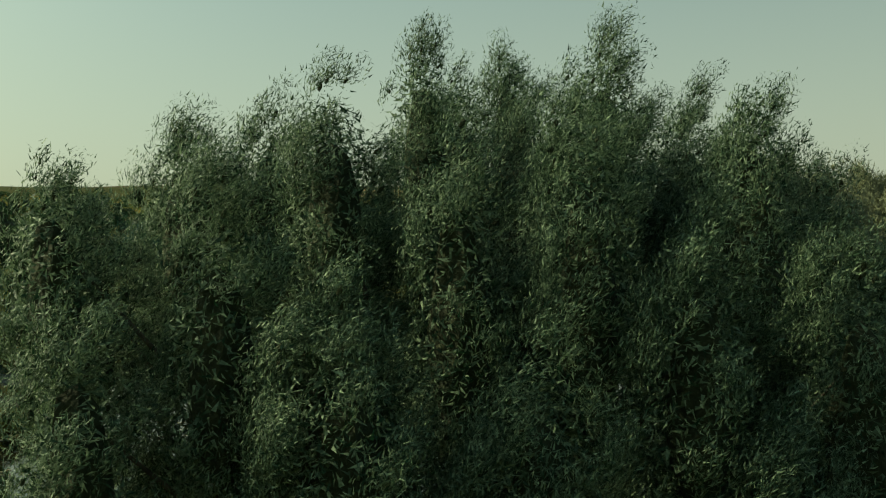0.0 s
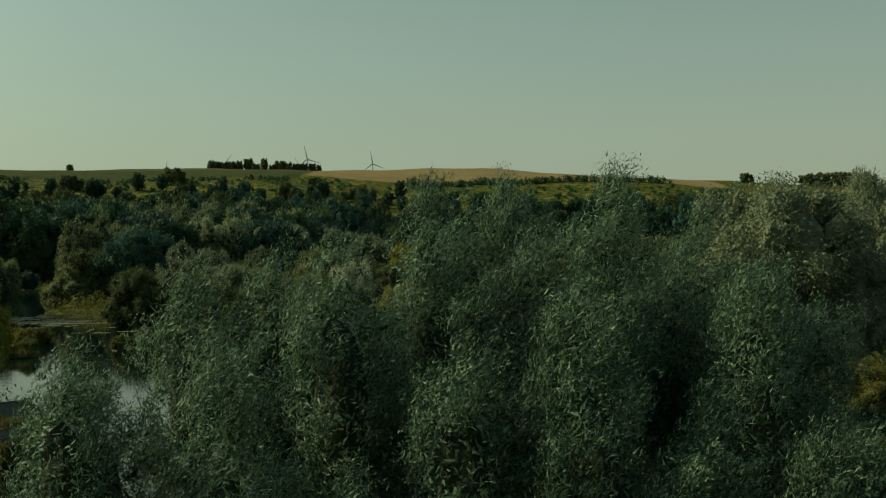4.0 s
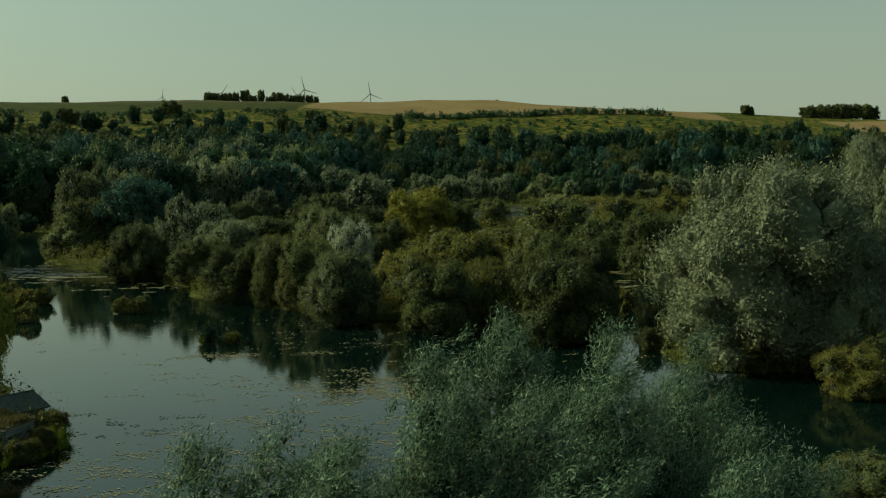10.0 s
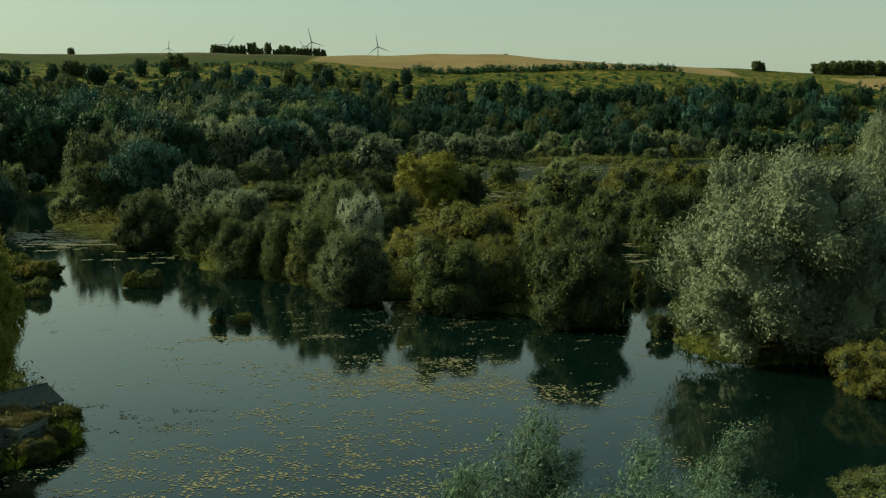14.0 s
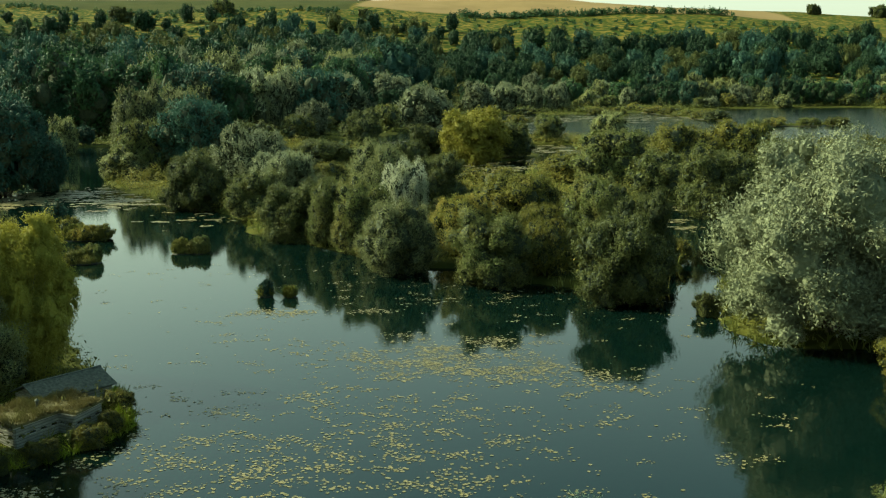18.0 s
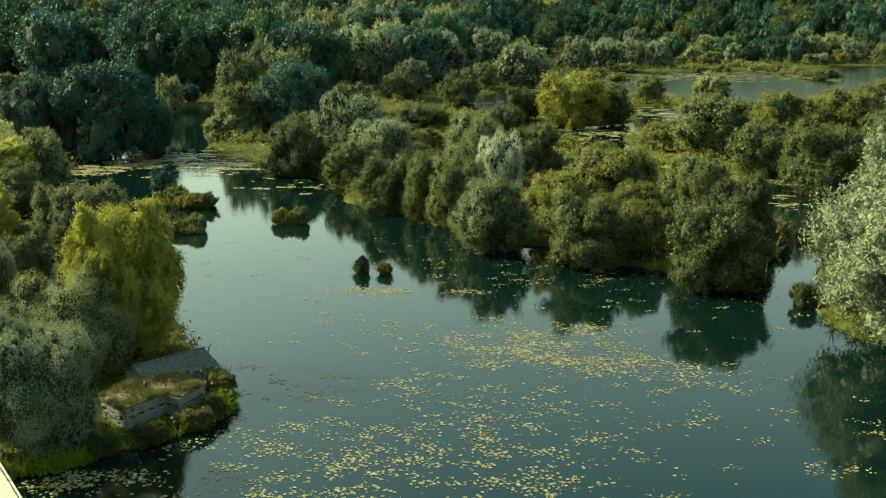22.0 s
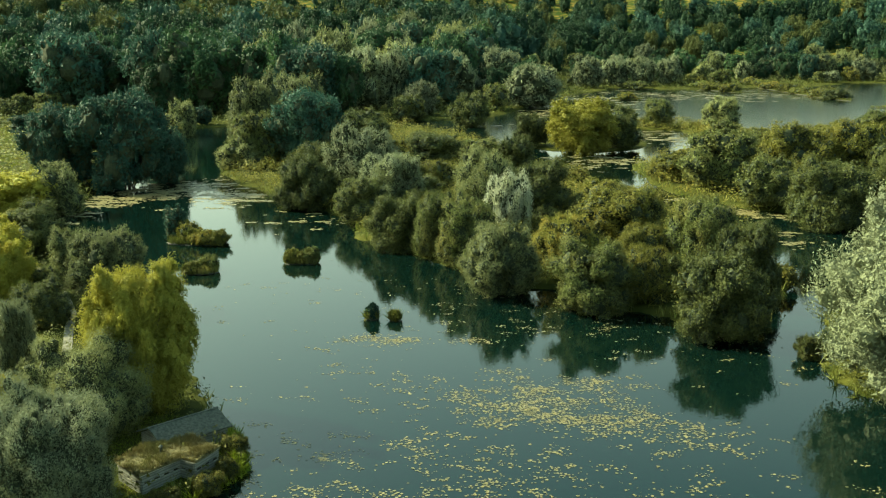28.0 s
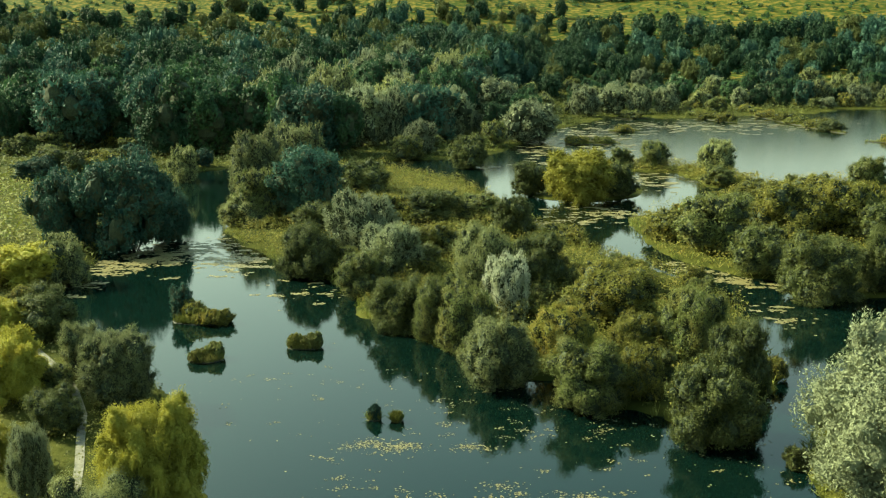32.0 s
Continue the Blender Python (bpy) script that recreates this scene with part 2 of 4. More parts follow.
def band(axis, lo, hi, soft=6.0):
    """1 between lo and hi along a world axis."""
    a = nt.nodes.new("ShaderNodeMapRange")
    b = nt.nodes.new("ShaderNodeMapRange")
    m = nt.nodes.new("ShaderNodeMath")
    m.operation = "MULTIPLY"
    for n, (u, v) in ((a, (lo, lo + soft)), (b, (hi + soft, hi))):
        n.inputs[1].default_value, n.inputs[2].default_value = u, v
        nt.links.new(sep.outputs[axis], n.inputs[0])
    nt.links.new(a.outputs[0], m.inputs[0])
    nt.links.new(b.outputs[0], m.inputs[1])
    return m.outputs[0]


def both(u, v):
    m = nt.nodes.new("ShaderNodeMath")
    m.operation = "MULTIPLY"
    nt.links.new(u, m.inputs[0])
    nt.links.new(v, m.inputs[1])
    return m.outputs[0]


fallow = mixed(nt, ramp(nt, noisy(nt, 0.05, 4.0), 0.3, 0.7), (0.07, 0.06, 0.035), (0.10, 0.08, 0.045))
marsh = mixed(nt, ramp(nt, noisy(nt, 0.3, 6.0), 0.35, 0.65), (0.030, 0.036, 0.008), (0.075, 0.074, 0.016))
grass = mixed(nt, band("Y", -4500, 640, 40.0), grass, marsh)
grass = mixed(nt, both(band("X", -4500, -165), band("Y", 1125, 4500)), grass, crop)
grass = mixed(nt, both(band("X", -4500, -165), band("Y", 1235, 4500)), grass, fallow)
grass = mixed(nt, both(band("X", -160, 330), band("Y", 1150, 4500)), grass, wheat)
grass = mixed(nt, both(band("X", -160, 330), band("Y", 1345, 4500)), grass, fallow)
grass = mixed(nt, both(band("X", 440, 900), band("Y", 1010, 1180)), grass, wheat)
nt.links.new(grass, p.inputs["Base Color"])
p.inputs["Roughness"].default_value = 0.95
p.inputs["Specular IOR Level"].default_value = 0.05
bumped(nt, p, noisy(nt, 1.3, 6.0), 0.5, 0.25)
ground = new("ground", mesh_of("ground", np.stack([X, Y, Zg], -1).reshape(-1, 3), quads, [ground_mat], soft=True))
tagged(ground, "marshy grass banks rising to a long hill with fields", "ground", kind="structure")

water = new("water", mesh_of("water", [(-4500, -600, 0), (4500, -600, 0), (4500, 900, 0), (-4500, 900, 0)], [(0, 1, 2, 3)], [water_mat]))
tagged(water, "still dark green pond water mirroring the sky", "water", kind="structure")


# ---- plants ----
def thing(name, label, category, place=(0, 0, 0), group=""):
    ob = new(name)
    ob.location = place
    return tagged(ob, label, category, group)


def part(name, data, parent, label=""):
    ob = new(name, data)
    ob.parent = parent
    return tagged(ob, label)


def blades(points, axes, sizes, rng, leaves=4):
    """Upright grass or reed blades in small bunches: verts and triangles."""
    p, n = np.repeat(points, leaves, axis=0), len(points) * leaves
    a = np.repeat(axes, leaves, axis=0) + rng.normal(size=(n, 3)) * 0.22
    a /= np.linalg.norm(a, axis=1, keepdims=True)
    s = np.cross(a, rng.normal(size=(n, 3)))
    s /= np.linalg.norm(s, axis=1, keepdims=True) + 1e-9
    size = np.repeat(sizes, leaves)[:, None] * rng.uniform(0.7, 1.15, (n, 1))
    v = np.stack([p - s * size * 0.045, p + s * size * 0.045, p + a * size], 1).reshape(-1, 3)
    return v, np.arange(len(v)).reshape(-1, 3)


def unit(v):
    return v / (np.linalg.norm(v, axis=-1, keepdims=True) + 1e-9)


def leaf_tris(points, facing, along_way, length, width, rng):
    """One pointed leaf at each point, lying across its facing and running along the given way."""
    n = len(points)
    f, a = unit(facing), along_way
    a = unit(a - f * (a * f).sum(1, keepdims=True))
    s = np.cross(f, a)
    size = rng.uniform(0.6, 1.4, (n, 1))
    L, W = length * size, width * size * rng.uniform(0.75, 1.25, (n, 1))
    foot = rng.random((n, 1)) < 0.5
    v = np.stack([points - s * np.where(foot, W, 0.0), points + s * W + a * np.where(foot, 0, 0.55 * L), points + a * L - s * np.where(foot, 0, W * 0.5)], 1)
    return v.reshape(-1, 3)


def ball_mesh(level):
    bm = bmesh.new()
    bmesh.ops.create_icosphere(bm, subdivisions=level, radius=1.0)
    bm.verts.index_update()
    v, f = np.array([q.co for q in bm.verts]), np.array([[q.index for q in face.verts] for face in bm.faces])
    bm.free()
    return v, f


HEART = {0: ball_mesh(1), 1: ball_mesh(2)}


def foliage(name, lobes, count, length, width, mat, rng, shoots=14, share=0.44, up=0.5, out=0.6, stretch=1.3, wind=(0, 0, 0), low=-0.6, heart=0.64, loose=0.5, fine=0, inner=0.1, sway=0.45, start=0.52, reach=0.6, masses=0.52, leafy=False):
    """A crown: small shoots set over the lobes (x, y, z, rx, ry, rz), leaves laid over each shoot, shade-dark cores
    inside them.
    """
    lobes = np.asarray(lobes, float)
    wind = np.array(wind, float)
    d = unit(rng.normal(size=(len(lobes), shoots, 3)))
    r = lobes[:, None, 3:]
    sc = (lobes[:, None, :3] + d * r * rng.uniform(0.68, 1.0, (len(lobes), shoots, 1))).reshape(-1, 3)
    sr = (np.cbrt(lobes[:, 3] * lobes[:, 4] * lobes[:, 5])[:, None] * share * rng.uniform(0.5, 1.4, (len(lobes), shoots))).ravel()
    d = d.reshape(-1, 3)
    deep = sum((np.linalg.norm((sc - q[:3]) / q[3:], axis=1) < 0.68).astype(int) for q in lobes)
    keep = (deep < 1) & (d[:, 2] > low)
    sc, sr, d = sc[keep], sr[keep], d[keep]
    grow = unit(d * out + np.array([0, 0, up]) + wind + rng.normal(size=d.shape) * 0.2)
    pick = rng.choice(len(sc), int(count * 1.6), p=sr ** 2 / (sr ** 2).sum())
    e = unit(rng.normal(size=(len(pick), 3)))
    e[(e * d[pick]).sum(1) < -0.25] *= -1
    g, R = grow[pick], sr[pick][:, None]
    far_out = R * (start + reach * rng.random((len(pick), 1)))
    pts = sc[pick] + e * far_out + g * (e * g).sum(1, keepdims=True) * far_out * (stretch - 1)
    deep = np.zeros(len(pts), bool)
    for q in lobes:
        deep |= (((pts - q[:3]) / q[3:]) ** 2).sum(1) < 0.5
    keep = np.flatnonzero(~deep)[:count]
    pts, e, g, dd = pts[keep], e[keep], g[keep], d[pick][keep]
    v = leaf_tris(pts, e * 0.65 + dd * 0.35 + rng.normal(size=e.shape) * loose, g + e * 0.5 + rng.normal(size=e.shape) * sway, length, width, rng)
    k = int(count * inner)
    L = lobes[rng.choice(len(lobes), k, p=lobes[:, 3] * lobes[:, 5] / (lobes[:, 3] * lobes[:, 5]).sum())]
    e = unit(rng.normal(size=(k, 3)))
    pts = L[:, :3] + e * L[:, 3:] * rng.uniform(0.60, 0.84, (k, 1))
    v = np.concatenate([v, leaf_tris(pts, e + rng.normal(size=e.shape) * 0.5, e + rng.normal(size=e.shape), length * 1.5, width * 2.0, rng)])
    f = np.arange(len(v)).reshape(-1, 3)
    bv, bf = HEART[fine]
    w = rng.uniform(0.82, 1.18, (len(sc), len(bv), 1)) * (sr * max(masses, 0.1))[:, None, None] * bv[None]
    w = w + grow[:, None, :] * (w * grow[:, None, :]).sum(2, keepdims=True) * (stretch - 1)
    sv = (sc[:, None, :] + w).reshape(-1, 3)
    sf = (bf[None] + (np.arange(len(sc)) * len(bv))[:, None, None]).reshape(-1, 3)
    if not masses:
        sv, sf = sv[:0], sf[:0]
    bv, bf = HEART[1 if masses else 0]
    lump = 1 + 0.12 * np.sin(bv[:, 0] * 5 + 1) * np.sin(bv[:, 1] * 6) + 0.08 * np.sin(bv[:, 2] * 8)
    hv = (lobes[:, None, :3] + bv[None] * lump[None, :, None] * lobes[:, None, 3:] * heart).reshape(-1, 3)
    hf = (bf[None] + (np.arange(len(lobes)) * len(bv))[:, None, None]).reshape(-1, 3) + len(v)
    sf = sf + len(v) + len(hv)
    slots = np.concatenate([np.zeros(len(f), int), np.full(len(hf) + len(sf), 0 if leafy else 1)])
    return mesh_of(name, np.concatenate([v, hv, sv]), np.concatenate([f, hf, sf]), [mat, CROWN_SHADE], slots)


def tube_path(points, radii, sides=6):
    """A tapering limb along the points: verts and quads."""
    pts, rings, faces = [np.array(p, float) for p in points], [], []
    for i, p in enumerate(pts):
        t = pts[min(i + 1, len(pts) - 1)] - pts[max(i - 1, 0)]
        t /= np.linalg.norm(t) + 1e-9
        x = np.cross(t, (0.31, 0.95, 0.05))
        x /= np.linalg.norm(x) + 1e-9
        y = np.cross(t, x)
        for k in range(sides):
            a = 2 * math.pi * k / sides
            rings.append(p + radii[i] * (x * math.cos(a) + y * math.sin(a)))
    for i in range(len(pts) - 1):
        for k in range(sides):
            a, b = i * sides + k, i * sides + (k + 1) % sides
            faces.append((a, b, b + sides, a + sides))
    return rings, faces


def limbs(name, paths, mat, sides=6):
    v, f = [], []
    for pts, radii in paths:
        a, b = tube_path(pts, radii, sides)
        f += [tuple(i + len(v) for i in q) for q in b]
        v += a
    return mesh_of(name, v, f, [mat], soft=True)


def stems(lobes, rng, girth, from_z=-0.3):
    """Limbs that grow from one foot into each lobe."""
    paths = []
    for q in lobes:
        foot = np.array([rng.normal() * girth, rng.normal() * girth, from_z])
        tip = np.array(q[:3]) + np.array([0, 0, q[5] * 0.4])
        bend = foot * 0.5 + tip * 0.5 + np.array([*(rng.normal(size=2) * 0.06 * tip[2]), 0.05 * tip[2]])
        r = girth * rng.uniform(0.5, 0.9)
        paths.append(([foot, foot * 0.75 + bend * 0.25, bend, bend * 0.4 + tip * 0.6, tip], [r, r * 0.85, r * 0.6, r * 0.35, r * 0.12]))
    return paths


FORMS = {
    # lobes, widest at, width at the foot, shoulder, lobe size, lowest lobe
    "bush": (20, 0.30, 0.92, 1.9, 0.16, 0.14),
    "dome": (22, 0.42, 0.80, 1.8, 0.16, 0.15),
    "cloud": (26, 0.40, 0.86, 1.45, 0.155, 0.14),
    "tall": (26, 0.45, 0.76, 1.8, 0.145, 0.15),
    "weeping": (32, 0.50, 0.90, 2.2, 0.10, 0.22),
    "forest": (15, 0.50, 0.72, 1.7, 0.20, 0.2),
    "slim": (18, 0.45, 0.60, 2.0, 0.15, 0.2),
}


def lobes_for(form, rng):
    """Lobes x, y, z, rx, ry, rz over a plant one high and one wide, with larger ones filling it."""
    n, widest, foot, shoulder, size, lowest = FORMS[form]
    out = []
    for k in range(n):
        f = (k + 0.5) / n
        z = lowest + (0.93 - size - lowest) * (1 - f ** 0.85)
        if z > widest:
            r = (1 - ((z - widest) / (1 - widest)) ** shoulder) ** 0.5
        else:
            r = foot + (1 - foot) * z / widest
        r = 0.5 * r - size * 0.8
        a, s = 2.4 * k + rng.uniform(-0.45, 0.45), size * rng.uniform(0.6, 1.45)
        r = max(r, 0.02) * rng.uniform(0.72, 1.16)
        tall = 1.35 if form == "weeping" and f > 0.3 else 1.15
        out.append((r * math.cos(a), r * math.sin(a), z + rng.uniform(-0.04, 0.05), s, s, s * tall))
    out.append((0, 0, widest, 0.34, 0.34, 0.36))
    out.append((0, 0, 0.66, 0.2, 0.2, 0.22))
    out.append((0, 0, 0.2, 0.33, 0.33, 0.18))
    return out


SPECIES = {
    # code: name, leaf, form, leaf length, half width, rise, stretch of shoots, label, category
    "a": ("sallow_bush", "sallow", "bush", 0.27, 0.085, 0.6, 1.3, "rounded olive-green sallow bush growing at the water's edge", "bush"),
    "b": ("scrub_bush", "olive", "bush", 0.27, 0.085, 0.6, 1.3, "low yellowish-green scrub bush on marshy ground", "bush"),
    "c": ("grey_willow", "grey", "bush", 0.34, 0.060, 0.8, 1.5, "grey-green willow bush with fine feathery leaves", "bush"),
    "s": ("silver_willow", "silver", "dome", 0.34, 0.060, 0.6, 1.4, "silvery domed willow with pale wind-turned leaves", "tree"),
    "W": ("great_willow", "silver", "cloud", 0.21, 0.052, 0.5, 1.3, "great silvery willow with cloud-like lobes above dark water", "tree"),
    "w": ("white_poplar", "white", "tall", 0.32, 0.075, 0.8, 1.5, "small white-leaved poplar standing out of green scrub", "tree"),
    "t": ("tall_willow", "grey", "tall", 0.34, 0.060, 0.4, 1.4, "tall grey-green willow with billowing crown", "tree"),
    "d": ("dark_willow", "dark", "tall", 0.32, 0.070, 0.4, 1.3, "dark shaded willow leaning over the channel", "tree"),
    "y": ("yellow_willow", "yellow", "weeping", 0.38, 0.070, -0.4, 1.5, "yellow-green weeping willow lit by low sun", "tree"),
    "f": ("woodland_tree", "forest", "forest", 0.30, 0.110, 0.3, 1.1, "dark green broadleaf tree in the valley wood", "tree"),
    # h: lighter leaf colour stands in for distance haze on the crest
    "h": ("hilltop_tree", "sallow", "dome", 0.30, 0.110, 0.3, 1.1, "rounded hedgerow tree on the open hill crest", "tree"),
    "p": ("poplar_tree", "forest", "slim", 0.30, 0.105, 0.7, 1.4, "slender green poplar in the valley wood", "tree"),
}
# leaves on a crown, their size, shoots on a lobe
LEVELS = {"finest": (105000, 0.5, 26), "fine": (34000, 0.78, 20), "middle": (14000, 1.15, 16), "far": (6000, 1.5, 11), "farther": (2600, 1.9, 8)}
proto = {}


def hash_of(text):
    return sum((i + 1) * ord(c) for i, c in enumerate(text))


def prototype(code, level):
    name, lf, form, length, width, rise, stretch, label, category = SPECIES[code]
    count, grow, shoots = LEVELS[level]
    made = []
    for k in range(4 if level in ("fine", "far") and code in "abcfp" else 2):
        rng = np.random.default_rng(hash_of(code) * 10 + k)
        big = [tuple(np.array(q) * 9.0) for q in lobes_for(form, rng)]
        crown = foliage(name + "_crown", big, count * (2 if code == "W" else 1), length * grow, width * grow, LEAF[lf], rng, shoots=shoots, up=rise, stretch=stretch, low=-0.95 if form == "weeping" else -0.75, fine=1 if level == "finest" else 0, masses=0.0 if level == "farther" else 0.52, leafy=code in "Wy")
        wood = limbs(name + "_trunk", stems(big[:-3:3], rng, 0.16), BARK, 5 if level == "fine" else 3)
        co = np.empty(len(crown.vertices) * 3, np.float32)
        crown.vertices.foreach_get("co", co)
        co = co.reshape(-1, 3)
        fit = 9.0 / (2 * np.percentile(np.hypot(co[:, 0], co[:, 1]), 98.5)), 8.9 / np.percentile(co[:, 2], 99.7)
        made.append((crown, wood, fit))
    return made


def plant(code, x, y, tall, wide, seed, group="", level=""):
    far = math.hypot(x, y)
    level = level or ("fine" if far < 175 else "middle" if far < 330 else "far")
    if (code, level) not in proto:
        proto[code, level] = prototype(code, level)
    name, *_, label, category = SPECIES[code]
    crown, wood, (fit_wide, fit_tall) = proto[code, level][seed % len(proto[code, level])]
    ob = thing(name, label, category, group=group)
    part("trunk", wood, ob)
    part("crown", crown, ob)
    z = float(land_height(x, y))
    ob.matrix_basis = pose(x, y, max(z, -0.3) - 0.15, 0, 0, (seed * 137.5) % 360) @ Matrix.Diagonal((wide * fit_wide / 9.0, wide * fit_wide / 9.0, tall * fit_tall / 8.9, 1))
    return ob


ISLAND_PLANTS = [
    (-81, 215, 6.7, 12.3, "c"),
    (-51, 167, 10.0, 11.6, "a"),
    (-38, 154, 7.5, 9.3, "a"),
    (-28, 134.8, 8.6, 9.3, "a"),
    (-22, 130.8, 8.7, 8.3, "a"),
    (-12, 113.8, 8.8, 11.3, "c"),
    (-17, 124.8, 9.3, 8.3, "a"),
    (-1, 106.8, 8.4, 9.6, "a"),
    (5, 108.8, 6.3, 6.2, "b"),
    (12, 97.8, 8.8, 10.0, "a"),
    (16, 111.8, 9.1, 7.7, "a"),
    (21, 117.8, 2.5, 3.4, "b"),
    (12, 124.8, 9.1, 10.0, "a"),
    (-4, 120.8, 7.4, 8.5, "b"),
    (5, 124.8, 5.8, 7.6, "b"),
    (-13, 141, 10.0, 7.6, "w"),
    (-18, 154, 11.9, 11.4, "c"),
    (2, 141, 8.6, 13.5, "b"),
    (-10, 161, 9.3, 10.3, "a"),
    (-32, 170, 5.0, 10.1, "a"),
    (-45, 183, 13.1, 14.2, "s"),
    (-36, 167, 9.5, 11.4, "s"),
    (-31, 187, 5.8, 11.0, "b"),
    (-60, 203, 7.5, 12.1, "a"),
]
ISLAND_BACK = [
    (-86, 240, 21.0, 15.0, "t"),
    (-82, 265, 19.3, 17.2, "t"),
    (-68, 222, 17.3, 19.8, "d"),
    (-79, 219, 12.7, 13.2, "a"),
    (-64, 258, 10.1, 16.7, "a"),
    (-39, 220, 8.0, 16.7, "a"),
    (-29, 228, 5.5, 13.2, "a"),
    (-47, 217, 7.3, 14.0, "b"),
    (-18, 204, 8.6, 10.6, "a"),
    (-7, 199, 3.7, 10.3, "b"),
]
LEFTFAR = [
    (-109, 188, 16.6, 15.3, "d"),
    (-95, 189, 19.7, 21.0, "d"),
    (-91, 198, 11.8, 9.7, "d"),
    (-128, 292, 11.6, 10.5, "c"),
    (-179, 292, 6.5, 12.6, "d"),
]
POND = [
    (-6, 252, 13.8, 19.4, "y"),
    (-19, 264, 8.8, 10.5, "a"),
    (4, 261, 9.1, 11.0, "a"),
    (16, 318, 8.6, 10.6, "a"),
    (6, 322, 6.5, 8.0, "a"),
    (34, 309, 9.8, 13.0, "c"),
    (32, 282, 5.6, 9.5, "a"),
    (-2, 328, 5.0, 6.0, "a"),
    (-43, 323, 11.6, 13.9, "a"),
    (-64, 268, 7.8, 12.6, "a"),
    (68, 272, 8.8, 11.0, "a"),
    (-42, 385, 10.4, 13.1, "a"),
]
SILVERROW = [
    (-29, 406, 18.1, 24.0, "s"),
    (-66, 360, 13.0, 12.4, "s"),
    (-66, 438, 17.5, 21.3, "s"),
    (-10, 537, 17.3, 17.9, "s"),
    (4, 556, 16.3, 18.5, "s"),
    (19, 554, 15.6, 16.8, "s"),
    (33, 552, 16.1, 14.5, "s"),
    (-128, 480, 20.2, 13.9, "s"),
    (-114, 478, 20.1, 17.9, "s"),
    (-163, 518, 31.4, 21.2, "s"),
    (-54, 516, 20.3, 23.3, "s"),
    (-90, 521, 16.4, 22.3, "s"),
    (72, 691, 10.6, 15.0, "s"),
    (141, 592, 12.7, 15.8, "s"),
    (105, 717, 15.5, 15.5, "s"),
]
SCRUB_PLANTS = [
    (14, 203, 5.8, 11.5, "b"),
    (21, 192, 11.1, 16.2, "a"),
    (27, 173, 8.6, 11.2, "a"),
    (34, 157, 11.2, 12.7, "a"),
    (44, 162, 10.7, 9.9, "a"),
    (38, 207, 11.2, 17.2, "b"),
    (49, 210, 11.5, 15.0, "b"),
    (29, 219, 7.0, 13.4, "a"),
    (38, 251, 5.8, 12.5, "b"),
    (50, 251, 6.8, 16.5, "b"),
    (54, 202, 8.0, 11.0, "a"),
]
WILLOW = [
    (27.8, 84, 16.8, 20.0, "W"),
    (50, 112, 19.5, 13, "W"),
    (19, 92, 2.6, 2.6, "a"),
    (30, 72, 4.0, 5.8, "b"),
    (59, 136, 20.4, 10.0, "s"),
]
LEFTBANK = [
    (-100, 156, 7.2, 14.6, "y"),
    (-94, 159, 9.2, 10.2, "c"),
    (-78, 126, 7.3, 11.9, "a"),
    (-66, 99, 8.9, 8.3, "y"),
    (-63, 110, 7.2, 6.3, "t"),
    (-54, 101, 8.6, 9.6, "t"),
    (-50, 76, 7.5, 4.0, "s"),
    (-82, 123, 6.4, 7.2, "y"),
    (-63, 103, 3.9, 5.1, "a"),
    (-57, 92, 5.0, 6.1, "a"),
    (-57, 83, 4.5, 4.2, "y"),
]
HUTTREES = [
    (-24.9, 60.6, 1.5, 2.0, "b"),
    (-25.4, 58.4, 1.7, 2.4, "b"),
    (-27.2, 56.0, 1.4, 2.6, "b"),
    (-25.6, 63.8, 1.7, 2.2, "b"),
    (-29.5, 53.9, 1.2, 2.4, "a"),
    (20.5, 47.0, 3.0, 6.0, "a"),
    (-36, 71, 12.0, 9.2, "y"),
    (-38, 66, 7.8, 9.9, "c"),
    (-34, 54, 8.4, 8.7, "s"),
    (-43, 63, 5.4, 3.4, "y"),
]

for k, rows in enumerate((ISLAND_PLANTS, ISLAND_BACK, LEFTFAR, POND, SILVERROW, SCRUB_PLANTS, WILLOW, LEFTBANK, HUTTREES)):
    for j, (x, y, tall, wide, code) in enumerate(rows):
        plant(code, x, y, tall, wide, 7 * k + j, level="finest" if tall > 7.5 and math.hypot(x, y) < 88 else "")



rng = np.random.default_rng(77)
for poly, how_many, x0, x1, y0, y1, shore in ((ISLAND, 40, -95, 20, 104, 175, 2.5), (SCRUB_BANK, 34, 6, 120, 160, 288, 2.5), (WEST_BANK, 16, -118, -84, 130, 200, 4.0)):
    made = 0
    while made < how_many:
        x, y = rng.uniform(x0, x1), rng.uniform(y0, y1)
        if inside(poly, np.array(x), np.array(y)) > shore:
            tall = rng.uniform(2.4, 4.6)
            plant(str(rng.choice(["a", "a", "b", "b", "c"])), x, y, tall, tall * rng.uniform(1.0, 1.5), made)
            made += 1

